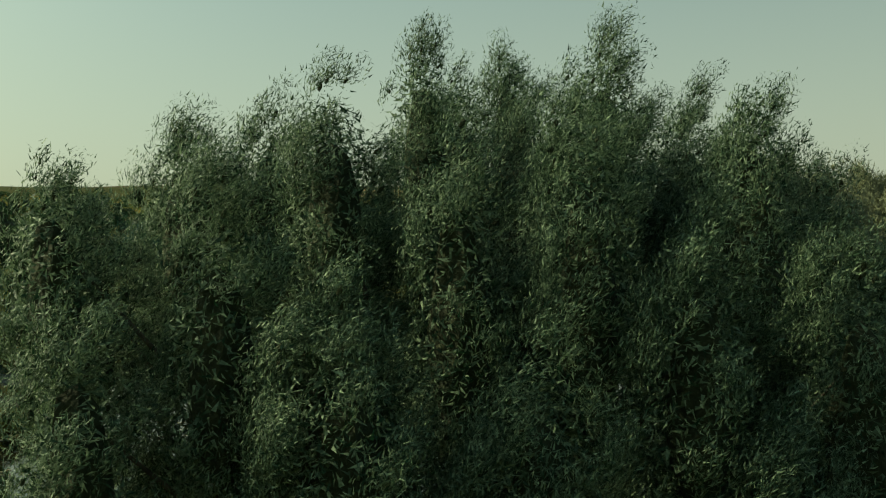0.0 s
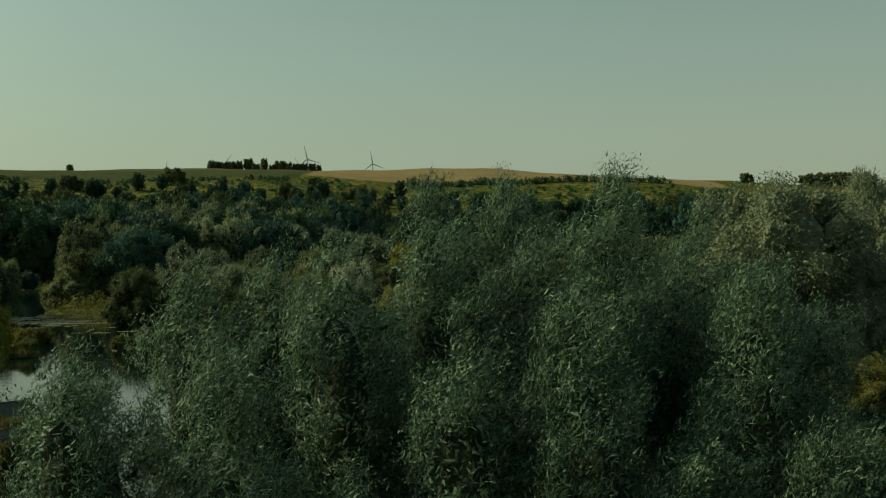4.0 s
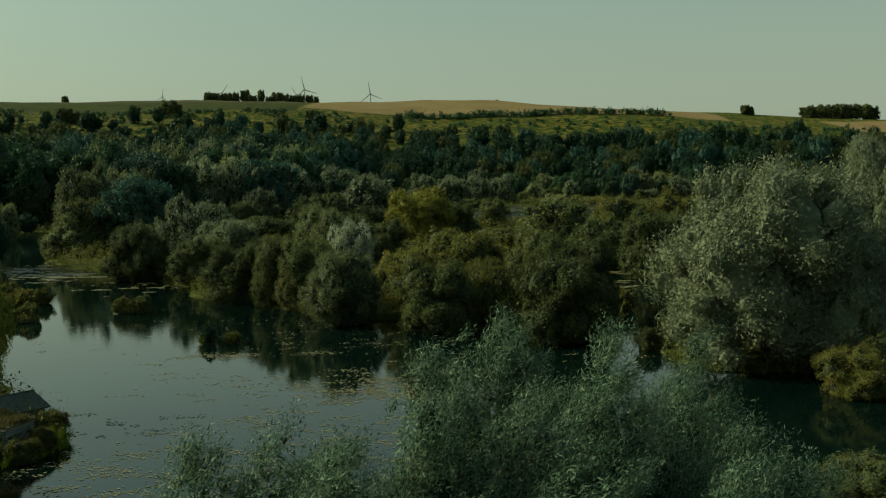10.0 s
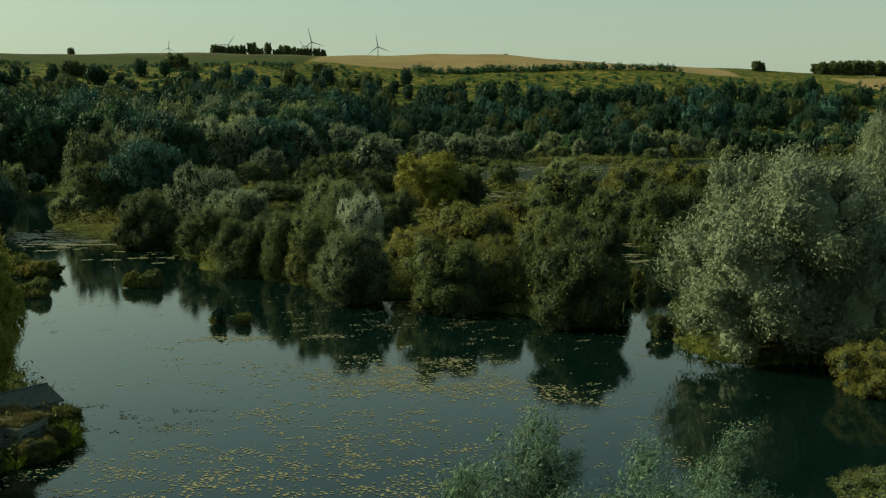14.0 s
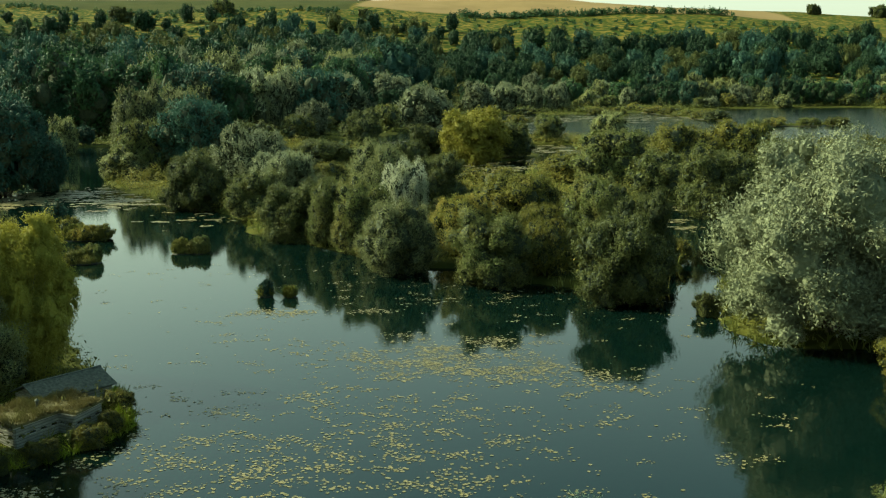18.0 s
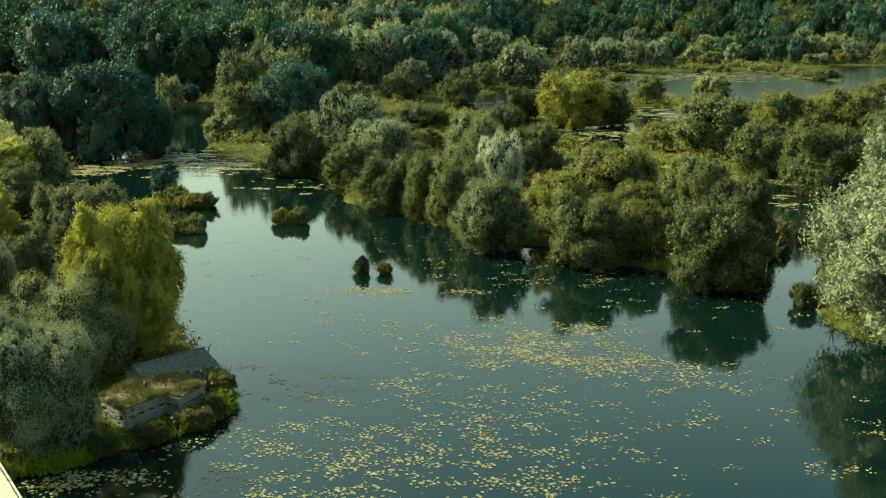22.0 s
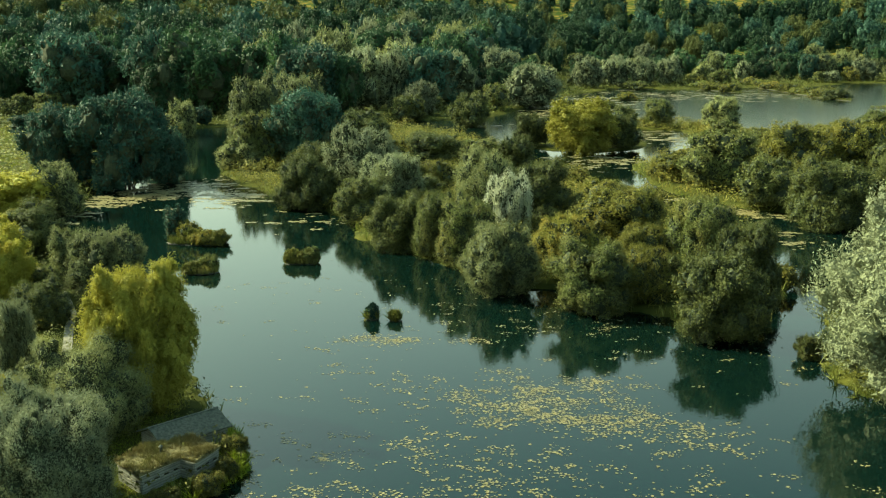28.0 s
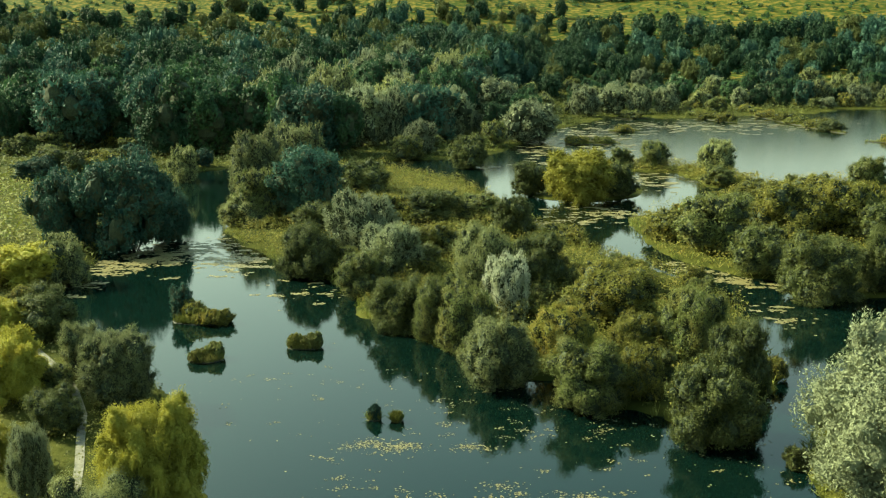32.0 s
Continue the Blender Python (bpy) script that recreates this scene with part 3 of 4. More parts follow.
# ---- undergrowth, reeds and meadow tufts: real leaves spread over the banks ----
def undergrowth(name, label, poly, count, size, kind, leafname, tall, scale, seed, edge=(0.2, 1e9), up=0.9, box=None):
    rng = np.random.default_rng(seed)
    xs, ys = [q[0] for q in poly], [q[1] for q in poly]
    x0, x1, y0, y1 = box or (min(xs), max(xs), min(ys), max(ys))
    x, y = rng.uniform(x0, x1, count * 3), rng.uniform(y0, y1, count * 3)
    d = inside(poly, x, y)
    z0 = land_height(x, y)
    keep = (d > edge[0]) & (d < edge[1]) & (z0 > -0.35)
    x, y, z0 = x[keep][:count], y[keep][:count], z0[keep][:count]
    hump = np.clip(0.55 + 0.45 * wave(x, y, scale, seed), 0.08, 1.4) * tall
    z = z0 + hump * rng.uniform(0.15, 1.0, len(x)) ** 0.5
    axes = rng.normal(size=(len(x), 3)) * 0.45 + np.array([0, 0, up])
    pts = np.stack([x, y, z], -1)
    if kind == "blade":
        v, f = blades(pts, axes, size * rng.uniform(0.6, 1.4, len(x)), rng)
    else:
        e = 0.6
        slope = unit(np.stack([wave(x - e, y, scale, seed) - wave(x + e, y, scale, seed), wave(x, y - e, scale, seed) - wave(x, y + e, scale, seed), np.full(len(x), 2.4 * e / max(tall * 0.45, 0.2))], -1))
        pts, slope, axes = np.repeat(pts, 4, 0), np.repeat(slope, 4, 0), np.repeat(axes, 4, 0)
        pts = pts + rng.normal(size=pts.shape) * size * 0.5
        v = leaf_tris(pts, slope + rng.normal(size=pts.shape) * 0.5, axes + rng.normal(size=pts.shape), size * 0.55, size * 0.2, rng)
        f = np.arange(len(v)).reshape(-1, 3)
    return tagged(new(name, mesh_of(name, v, f, [LEAF[leafname]])), label, "undergrowth", kind="stuff")


undergrowth("island_scrub", "tangled low green scrub between the island bushes", ISLAND, 26000, 0.6, "clump", "olive", 3.6, 3.1, 1, edge=(0.5, 1e9))
undergrowth("island_reeds", "yellow-green reed fringe along the island shore", ISLAND, 7000, 1.3, "blade", "reed", 0.3, 3.0, 2, edge=(-0.6, 2.2))
undergrowth("bank_scrub", "low olive scrub on the marshy bank", SCRUB_BANK, 12000, 0.7, "clump", "olive", 3.4, 4.0, 3, edge=(0.5, 1e9), box=(5, 140, 155, 292))
undergrowth("bank_reeds", "reed fringe along the scrub bank", SCRUB_BANK, 4000, 1.4, "blade", "reed", 0.3, 4.0, 4, edge=(-0.6, 2.5))
undergrowth("west_scrub", "green brambles and scrub on the path bank", WEST_BANK, 16000, 0.5, "clump", "olive", 2.0, 3.0, 5, edge=(1.0, 1e9), box=(-130, -25, 45, 200))
undergrowth("west_reeds", "sunlit reeds along the path bank", WEST_BANK, 8000, 1.1, "blade", "reed", 0.25, 3.0, 6, edge=(-0.7, 2.0), box=(-125, -22, 40, 280))
undergrowth("willow_bank_scrub", "shaded scrub and nettles round the willow bank", WILLOW_BANK, 9000, 0.5, "clump", "sallow", 2.2, 3.0, 7, edge=(0.3, 1e9), box=(18, 110, 60, 140))
undergrowth("willow_bank_reeds", "reeds at the foot of the willow bank", WILLOW_BANK, 4000, 1.2, "blade", "reed", 0.3, 3.0, 8, edge=(-0.6, 2.0), box=(18, 90, 60, 130))
undergrowth("causeway_scrub", "low sedge and shrubs on the causeway between the pools", CAUSEWAY, 3000, 0.9, "clump", "olive", 2.2, 3.0, 14, edge=(0.0, 1e9))
undergrowth("marsh_sedge", "wide beds of tawny green sedge in the valley marsh", MAINLAND, 24000, 1.5, "clump", "reed", 1.0, 9.0, 9, edge=(-0.5, 1e9), box=(-330, 260, 298, 640))
undergrowth("marsh_scrub", "dark scrub below the valley wood", MAINLAND, 20000, 1.8, "clump", "sallow", 3.5, 14.0, 10, edge=(6, 1e9), box=(-400, 420, 300, 720))
undergrowth("west_meadow", "sedge meadow along the far channel", WEST_BANK, 9000, 1.6, "clump", "reed", 0.8, 6.0, 11, edge=(0.5, 1e9), box=(-260, -95, 150, 330))

undergrowth("spit_reed_hedge", "sunlit yellow-green reed hedge round the edge of the spit", WEST_BANK, 3200, 0.8, "blade", "lush", 0.4, 1.1, 13, edge=(-0.1, 0.9), box=(-34, -23, 49, 68))
undergrowth("spit_grass", "bright green grass on the sunny spit round the hide", WEST_BANK, 14000, 0.16, "blade", "lush", 0.04, 2.0, 12, edge=(0.0, 9), box=(-42, -23, 47, 70))

# ---- the valley wood, tree by tree ----
rng = np.random.default_rng(5)
spots_x, spots_y = np.zeros(900), np.zeros(900)
count = 0
far = {"forest": [], "dark": [], "sallow": []}
while count < 820:
    y = 350 + 700 * rng.random() ** 0.85
    x = rng.uniform(-0.72, 0.52) * y
    if x > -30:
        y = 590 + 380 * rng.random() ** 1.2
    if (np.hypot(spots_x[:count] - x, spots_y[:count] - y) < 10.0).any() or inside(MAINLAND, np.array(x), np.array(y)) < 12:
        continue
    spots_x[count], spots_y[count] = x, y
    code = str(rng.choice(["f", "f", "f", "f", "s", "d", "c"]) if x > -150 else rng.choice(["f", "f", "f", "f", "p", "d"]))
    tall = rng.uniform(20, 33) - 11 * smooth(y, 760, 960) if x < -60 else rng.uniform(10, 17) + 9 * smooth(y, 690, 800) * rng.random()
    wide = tall * rng.uniform(0.75, 1.15) * (0.7 if code == "p" else 1)
    count += 1
    if y < 610 or (x > -30 and y < 700):
        plant(code, x, y, tall, wide, count, level="far")
        continue
    if (code, "farther") not in proto:
        proto[code, "farther"] = prototype(code, "farther")
    me, _, (fit_wide, fit_tall) = proto[code, "farther"][count % 2]
    co = np.empty(len(me.vertices) * 3, np.float32)
    me.vertices.foreach_get("co", co)
    loops = np.empty(len(me.loops), np.int32)
    me.loops.foreach_get("vertex_index", loops)
    co = co.reshape(-1, 3)[loops] * np.array([wide * fit_wide / 9, wide * fit_wide / 9, tall * fit_tall / 8.9])
    turn = rng.uniform(0, 6.3)
    spin = np.array([[math.cos(turn), math.sin(turn), 0], [-math.sin(turn), math.cos(turn), 0], [0, 0, 1]])
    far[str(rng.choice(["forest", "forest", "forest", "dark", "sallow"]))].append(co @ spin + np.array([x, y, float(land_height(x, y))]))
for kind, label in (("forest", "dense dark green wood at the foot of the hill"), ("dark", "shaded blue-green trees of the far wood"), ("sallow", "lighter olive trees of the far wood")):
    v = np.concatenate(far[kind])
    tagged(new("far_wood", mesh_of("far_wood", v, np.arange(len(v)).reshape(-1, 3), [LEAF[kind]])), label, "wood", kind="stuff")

for k in range(100):
    x, y = rng.uniform(-25, 300), rng.uniform(555, 670)
    if land_height(x, y) > 0.2:
        tall = rng.uniform(4, 8.5)
        plant(str(rng.choice(["a", "b", "c", "s", "a"])), x, y, tall, tall * rng.uniform(1.1, 1.9), k, level="far")
for k in range(70):
    x, y = rng.uniform(-330, -60), rng.uniform(300, 400)
    if inside(MAINLAND, np.array(x), np.array(y)) > 2:
        tall = rng.uniform(4, 9)
        plant(str(rng.choice(["a", "b", "d", "a"])), x, y, tall, tall * rng.uniform(1.1, 1.8), k, level="far")

# ---- the willow by the camera ----
rng = np.random.default_rng(11)
near = thing("crack_willow", "large silvery willow with wind-blown narrow leaves on the near bank", "tree", (1.0, 17.5, 0.3))
# plume tips: x, y, top, half width, half height
PLUMES = [(1.4, 20.5, 13.8, 1.0, 2.6), (-0.3, 17.8, 13.4, 1.0, 2.6), (3.0, 18.5, 13.5, 1.1, 2.8), (4.9, 15.9, 12.2, 1.1, 3.0), (5.2, 21.0, 12.7, 1.2, 3.0), (6.9, 18.6, 10.8, 1.2, 3.0),
          (-1.7, 15.7, 12.2, 1.2, 2.6), (-4.4, 17.4, 11.9, 1.3, 2.4), (-2.9, 17.2, 12.2, 1.2, 2.6), (-5.4, 13.9, 10.8, 1.0, 2.2), (2.0, 14.0, 11.6, 1.1, 3.4), (0.2, 14.5, 11.2, 1.2, 3.2),
          (3.4, 13.5, 10.0, 1.2, 3.0), (-3.0, 13.5, 10.4, 1.3, 3.0), (-4.6, 12.6, 9.0, 1.2, 3.0), (5.8, 14.0, 9.6, 1.3, 3.2), (7.2, 16.0, 8.8, 1.2, 3.0), (1.2, 12.6, 8.4, 1.4, 3.0),
          (-1.2, 12.4, 8.8, 1.4, 3.0), (-5.6, 15.6, 10.6, 1.3, 2.6), (2.4, 17.0, 12.4, 1.4, 3.0), (0.4, 20.0, 13.2, 1.2, 3.0), (-2.2, 20.0, 11.0, 1.5, 3.0), (4.4, 19.5, 12.0, 1.4, 3.0),
          (6.4, 20.5, 9.6, 1.5, 3.0)]
for k in range(17):
    x = -6.0 + 13.2 * (k + rng.uniform(0, 1)) / 17
    PLUMES.append((x, 12.2 + 0.07 * (x - 0.5) ** 2 + rng.uniform(0, 1.6), rng.uniform(5.0, 10.0) - 0.15 * abs(x), rng.uniform(1.0, 1.5), rng.uniform(2.4, 3.6)))
near_lobes = [(x - 1.0, y - 17.5, top - 0.3 - tall * 0.95, wide * 0.76, wide * 0.76, tall) for x, y, top, wide, tall in PLUMES]
near_lobes += [(0.8, 1.6, 9.4, 2.6, 1.6, 2.8), (-3.0, 0.2, 8.8, 1.8, 1.2, 2.2), (4.6, 1.2, 8.6, 1.6, 1.2, 2.4), (0.3, 0.5, 6.5, 3.4, 2.2, 4.2), (-3.2, -1.0, 5.0, 2.0, 1.8, 3.6), (3.8, 0, 5.0, 2.2, 1.8, 3.6), (0, -2.6, 3.5, 3.0, 1.4, 3.2)]
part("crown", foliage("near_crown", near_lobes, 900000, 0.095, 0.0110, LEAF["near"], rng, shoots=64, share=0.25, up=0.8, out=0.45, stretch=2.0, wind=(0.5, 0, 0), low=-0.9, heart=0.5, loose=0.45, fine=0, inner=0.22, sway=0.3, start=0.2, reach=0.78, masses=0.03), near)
for way in stems(near_lobes[:40], rng, 0.16):
    part("limb", limbs("near_limb", [way], BARK), near)

# ---- lily pads: floating leaves gathered in drifts ----
pad_mat, nt, p = material("lily_pad")
g = nt.nodes.new("ShaderNodeNewGeometry")
nt.links.new(mixed(nt, g.outputs["Random Per Island"], (0.10, 0.09, 0.035), (0.25, 0.205, 0.09)), p.inputs["Base Color"])
p.inputs["Roughness"].default_value = 0.5


def pads(name, label, centres, size, seed):
    """Small round floating leaves with a notch, each one a fan of its own."""
    rng = np.random.default_rng(seed)
    v, f = [], []
    n = 7
    r = size * (0.4 + 1.0 * rng.random(len(centres)) ** 1.6)
    turn = rng.uniform(0, 6.3, len(centres))
    ang = np.linspace(0.25, 2 * math.pi - 0.25, n)
    z = 0.012 + 0.012 * rng.random(len(centres))
    ring = np.stack([np.cos(ang[None] + turn[:, None]) * r[:, None], np.sin(ang[None] + turn[:, None]) * r[:, None] * 0.9], -1)
    tilt = rng.normal(size=(len(centres), 2)) * 0.03
    rim = np.concatenate([ring + centres[:, None, :], z[:, None, None] + np.abs(np.einsum("nki,ni->nk", ring, tilt))[..., None]], -1)
    mid = np.concatenate([centres, z[:, None]], -1)[:, None, :]
    v = np.concatenate([mid, rim], 1)
    base = np.arange(len(centres))[:, None, None] * (n + 1)
    fan = np.array([(0, k, k + 1) for k in range(1, n)])[None]
    return tagged(new(name, mesh_of(name, v.reshape(-1, 3), (base + fan).reshape(-1, 3), [pad_mat])), label, "lily pads", kind="stuff")


def drifts(groups, seed):
    """Pads in clumps: each group is x, y, spread x, spread y, clumps, pads in a clump."""
    rng = np.random.default_rng(seed)
    out = []
    for x, y, sx, sy, clumps, most in groups:
        for k in range(clumps):
            c = np.array([x + rng.normal() * sx, y + rng.normal() * sy])
            n = int(1 + most * 3.2 * rng.random() ** 3.8)
            a = rng.uniform(-0.5, 0.5)
            q = rng.normal(size=(n, 2)) * np.array([0.20, 0.10]) * (0.35 + n ** 0.5 * 0.62)
            q = np.stack([q[:, 0] * math.cos(a) - q[:, 1] * math.sin(a), q[:, 0] * math.sin(a) + q[:, 1] * math.cos(a)], -1)
            out.append(c + q)
    out = np.concatenate(out)
    return out[np.max([inside(poly, out[:, 0], out[:, 1]) for poly in LANDS], axis=0) < -0.3]


POND_DRIFTS = [(-5, 80, 6, 2.6, 90, 26), (0, 74, 4.5, 1.8, 70, 40), (-12, 66, 9, 7, 190, 9), (-18, 55, 7, 5, 130, 16), (-3, 60, 8, 6, 130, 10), (-22, 82, 4, 8, 40, 8),
               (8, 66, 7, 9, 60, 8), (-9, 51, 9, 4, 110, 14), (-29.5, 50.5, 2.2, 1.2, 40, 24), (4, 96, 9, 5, 120, 7), (-12, 104, 8, 6, 60, 6), (-20, 93, 4, 0.7, 20, 34), (-30, 110, 12, 16, 90, 5)]
pads("lily_pads", "yellowing lily pads floating in loose drifts on the pond", drifts(POND_DRIFTS, 21), 0.098, 22)
FAR_DRIFTS = [(-90, 172, 5, 8, 150, 24), (-84, 186, 6, 5, 110, 22), (-68, 180, 4, 7, 140, 20), (-44, 158, 6, 6, 40, 10), (-78, 196, 4, 6, 60, 16), (25, 168, 3, 3, 60, 12), (27, 150, 4, 8, 40, 8), (16, 178, 3, 3, 60, 12),
              (2, 234, 6, 6, 120, 18), (-10, 222, 4, 8, 60, 14)]
pads("lily_pads", "beds of pale lily pads by the shaded channel", drifts(FAR_DRIFTS, 23), 0.3, 24)
MARSH_DRIFTS = [(-4, 420, 10, 40, 220, 26), (20, 480, 22, 20, 200, 30), (15, 292, 5, 10, 80, 16), (60, 470, 18, 18, 120, 24), (-22, 370, 5, 25, 90, 22)]
pads("lily_pads", "mats of floating leaves on the far pools", drifts(MARSH_DRIFTS, 25), 0.55, 26)


# ---- reed islets and snags standing in the pond ----
def solid(name, bm, mat, parent, label=""):
    me = bpy.data.meshes.new(name)
    bm.to_mesh(me)
    bm.free()
    me.materials.append(mat)
    return part(name, me, parent, label)


MUD = plain("wet_mud", (0.035, 0.03, 0.02), (0.07, 0.06, 0.035), 3.0, 0.6, 0.5)


def islet(x, y, wide, deep, reeds, bushes, seed, label, turn=0):
    rng = np.random.default_rng(seed)
    ob = thing("reed_islet", label, "islet", (x, y, 0), "reed islets in the pond")
    ob.rotation_euler = (0, 0, radians(turn))
    bm = bmesh.new()
    bmesh.ops.create_icosphere(bm, subdivisions=3, radius=1.0)
    for v in bm.verts:
        v.co = Vector((v.co.x * wide * 0.5, v.co.y * deep * 0.5, v.co.z * 0.28)) * (1 + 0.2 * noise.noise(v.co * 2.3 + Vector((seed, 0, 0))))
    solid("mud_bank", bm, MUD, ob)
    n = reeds
    a, r = rng.uniform(0, 6.3, n), rng.random(n) ** 0.5
    pts = np.stack([np.cos(a) * r * wide * 0.5, np.sin(a) * r * deep * 0.5, 0.05 + 0.1 * rng.random(n)], -1)
    v, f = blades(pts, np.array([0, 0, 1.0]) + rng.normal(size=pts.shape) * 0.3, rng.uniform(0.5, 1.3, n), rng)
    part("reeds", mesh_of("islet_reeds", v, f, [LEAF["reed"]]), ob)
    for bx, by, tall, br, lf in bushes:
        lobes = [(bx + q[0] * br * 2.2, by + q[1] * br * 2.2, q[2] * tall, q[3] * br * 2.2, q[4] * br * 2.2, q[5] * tall) for q in lobes_for("bush", rng)]
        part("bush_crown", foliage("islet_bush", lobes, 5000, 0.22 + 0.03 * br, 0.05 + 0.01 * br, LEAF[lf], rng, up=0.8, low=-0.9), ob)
    return ob


islet(-59, 137, 9, 4.5, 900, [(-4, 2, 5.6, 1.5, "dark"), (-1.2, 0.2, 3.2, 1.5, "olive"), (1.5, -1.0, 2.2, 1.6, "olive"), (3.4, -0.6, 2.0, 1.6, "olive")], 31, "long reed islet with dark shrubs and yellow-green sedge")
islet(-51, 119, 4.5, 3.5, 500, [(0.8, 0.8, 2.2, 1.2, "sallow"), (-0.8, -0.6, 1.5, 1.0, "olive")], 32, "small dark reed islet with a low shrub")
islet(-39.5, 125.5, 4.8, 2.4, 500, [(-1.3, 0, 1.9, 1.0, "olive"), (0.2, 0, 1.7, 1.0, "olive"), (1.4, 0.1, 2.0, 0.9, "sallow")], 33, "compact reed islet with rounded green sedge")
islet(-24.0, 100.2, 1.5, 1.1, 220, [(0.1, 0, 1.7, 0.5, "dark")], 34, "small tussock of dark reeds with bent stalks")
islet(-21.4, 100.0, 1.2, 1.0, 160, [(0, 0, 1.0, 0.45, "olive")], 35, "tiny green sedge tussock in open water")
islet(9, 452, 14, 7, 500, [(0, 0, 3, 4, "olive")], 36, "flat sedge islet in the far pool")
islet(15, 530, 16, 8, 400, [(0, 0, 4, 5, "sallow")], 43, "low rounded islet near the far shore")
islet(51, 528, 74, 9, 1500, [(-26, 0, 4, 5, "olive"), (-10, 1, 3.5, 5, "reed"), (6, -1, 3.5, 5, "olive"), (24, 0, 4, 5, "olive")], 38, "long strip of sedge across the far pool", -71)
islet(86, 508, 150, 10, 2400, [(-58, 0, 4, 5, "olive"), (-40, 1, 3.5, 5, "reed"), (-20, -1, 3.5, 5, "olive"), (2, 0, 4, 5, "olive"), (20, 0, 3, 5, "reed"), (42, 1, 4, 6, "olive"), (60, 0, 4.5, 5, "sallow")], 42, "narrow causeway of sedge through the far pool", -80)
islet(-4, 400, 22, 8, 700, [(-6, 0, 3, 4, "olive"), (4, 1, 2.5, 4, "reed")], 37, "sedge bed with low shrubs in the far pool")
islet(118, 400, 40, 9, 1200, [(-10, 0, 3, 4, "olive"), (3, 0, 3, 4, "reed"), (14, 0, 3, 4, "olive")], 39, "strip of sedge beyond the scrub bank")

# ---- the two hides on the spit ----
BOARDS, nt, p = material("weathered_boards")
c = nt.nodes.new("ShaderNodeTexCoord")
w = nt.nodes.new("ShaderNodeTexWave")
w.bands_direction = "Z"
w.inputs["Scale"].default_value, w.inputs["Distortion"].default_value = 1.7, 0.6
nt.links.new(c.outputs["Object"], w.inputs["Vector"])
tone = mixed(nt, ramp(nt, noisy(nt, 1.6, 5.0), 0.3, 0.7), (0.15, 0.15, 0.125), (0.25, 0.245, 0.205))
nt.links.new(mixed(nt, ramp(nt, w.outputs["Fac"], 0.0, 0.25), (0.09, 0.088, 0.072), tone), p.inputs["Base Color"])
p.inputs["Roughness"].default_value = 0.85
bumped(nt, p, w.outputs["Fac"], 0.5, 0.03)
SLATE = plain("grey_slates", (0.045, 0.052, 0.042), (0.105, 0.112, 0.088), 5.0, 0.9, 0.4)
TURF = plain("dry_turf", (0.09, 0.08, 0.03), (0.17, 0.14, 0.06), 2.0, 0.95, 0.6)
TRIM_WOOD = plain("pale_timber", (0.30, 0.28, 0.22), (0.42, 0.40, 0.33), 4.0, 0.8, 0.3)
# Hide floor painted near-black, the shade indoors put into its colour.
FLOOR_SHADE = plain("floor_shade", (0.012, 0.012, 0.011), (0.02, 0.02, 0.018), 2.0, 0.9, 0.0)


def box_into(bm, x0, x1, y0, y1, z0, z1):
    vs = [bm.verts.new((x, y, z)) for z in (z0, z1) for x, y in ((x0, y0), (x1, y0), (x1, y1), (x0, y1))]
    for q in ((0, 3, 2, 1), (4, 5, 6, 7), (0, 1, 5, 4), (1, 2, 6, 5), (2, 3, 7, 6), (3, 0, 4, 7)):
        bm.faces.new([vs[i] for i in q])


def along(a, b):
    return Matrix.Translation((a[0], a[1], 0)) @ Matrix.Rotation(math.atan2(b[1] - a[1], b[0] - a[0]), 4, "Z")


def slotted_wall(a, b, z0, z1, slots, parent):
    """A wall from a to b with viewing slots cut through it."""
    span = math.hypot(b[0] - a[0], b[1] - a[1])
    s0, s1 = z1 - 0.60, z1 - 0.46
    bm = bmesh.new()
    box_into(bm, 0, span, -0.07, 0.07, z0, s0)
    box_into(bm, 0, span, -0.07, 0.07, s1, z1)
    step, at = span / max(slots, 1), 0.0
    for k in range(slots):
        mid = (k + 0.5) * step
        box_into(bm, at, mid - 0.22, -0.07, 0.07, s0, s1)
        at = mid + 0.22
    box_into(bm, at, span, -0.07, 0.07, s0, s1)
    bmesh.ops.transform(bm, matrix=along(a, b), verts=bm.verts)
    wall = solid("wall_panel", bm, BOARDS, parent)
    for k in range(slots):
        mid = (k + 0.5) * step
        bm = bmesh.new()
        box_into(bm, mid - 0.25, mid + 0.25, -0.09, -0.07, s0 - 0.03, s0)
        bmesh.ops.transform(bm, matrix=along(a, b), verts=bm.verts)
        solid("slot_ledge", bm, TRIM_WOOD, wall)


def slab(poly, z0, z1, grow=0.0):
    cx, cy = sum(q[0] for q in poly) / len(poly), sum(q[1] for q in poly) / len(poly)
    bm = bmesh.new()
    pts = []
    for x, y in poly:
        d = math.hypot(x - cx, y - cy)
        pts.append((x + (x - cx) / d * grow, y + (y - cy) / d * grow))
    lo, hi = [bm.verts.new((x, y, z0)) for x, y in pts], [bm.verts.new((x, y, z1)) for x, y in pts]
    bm.faces.new(lo[::-1])
    bm.faces.new(hi)
    for k in range(len(pts)):
        j = (k + 1) % len(pts)
        bm.faces.new((lo[k], lo[j], hi[j], hi[k]))
    return bm


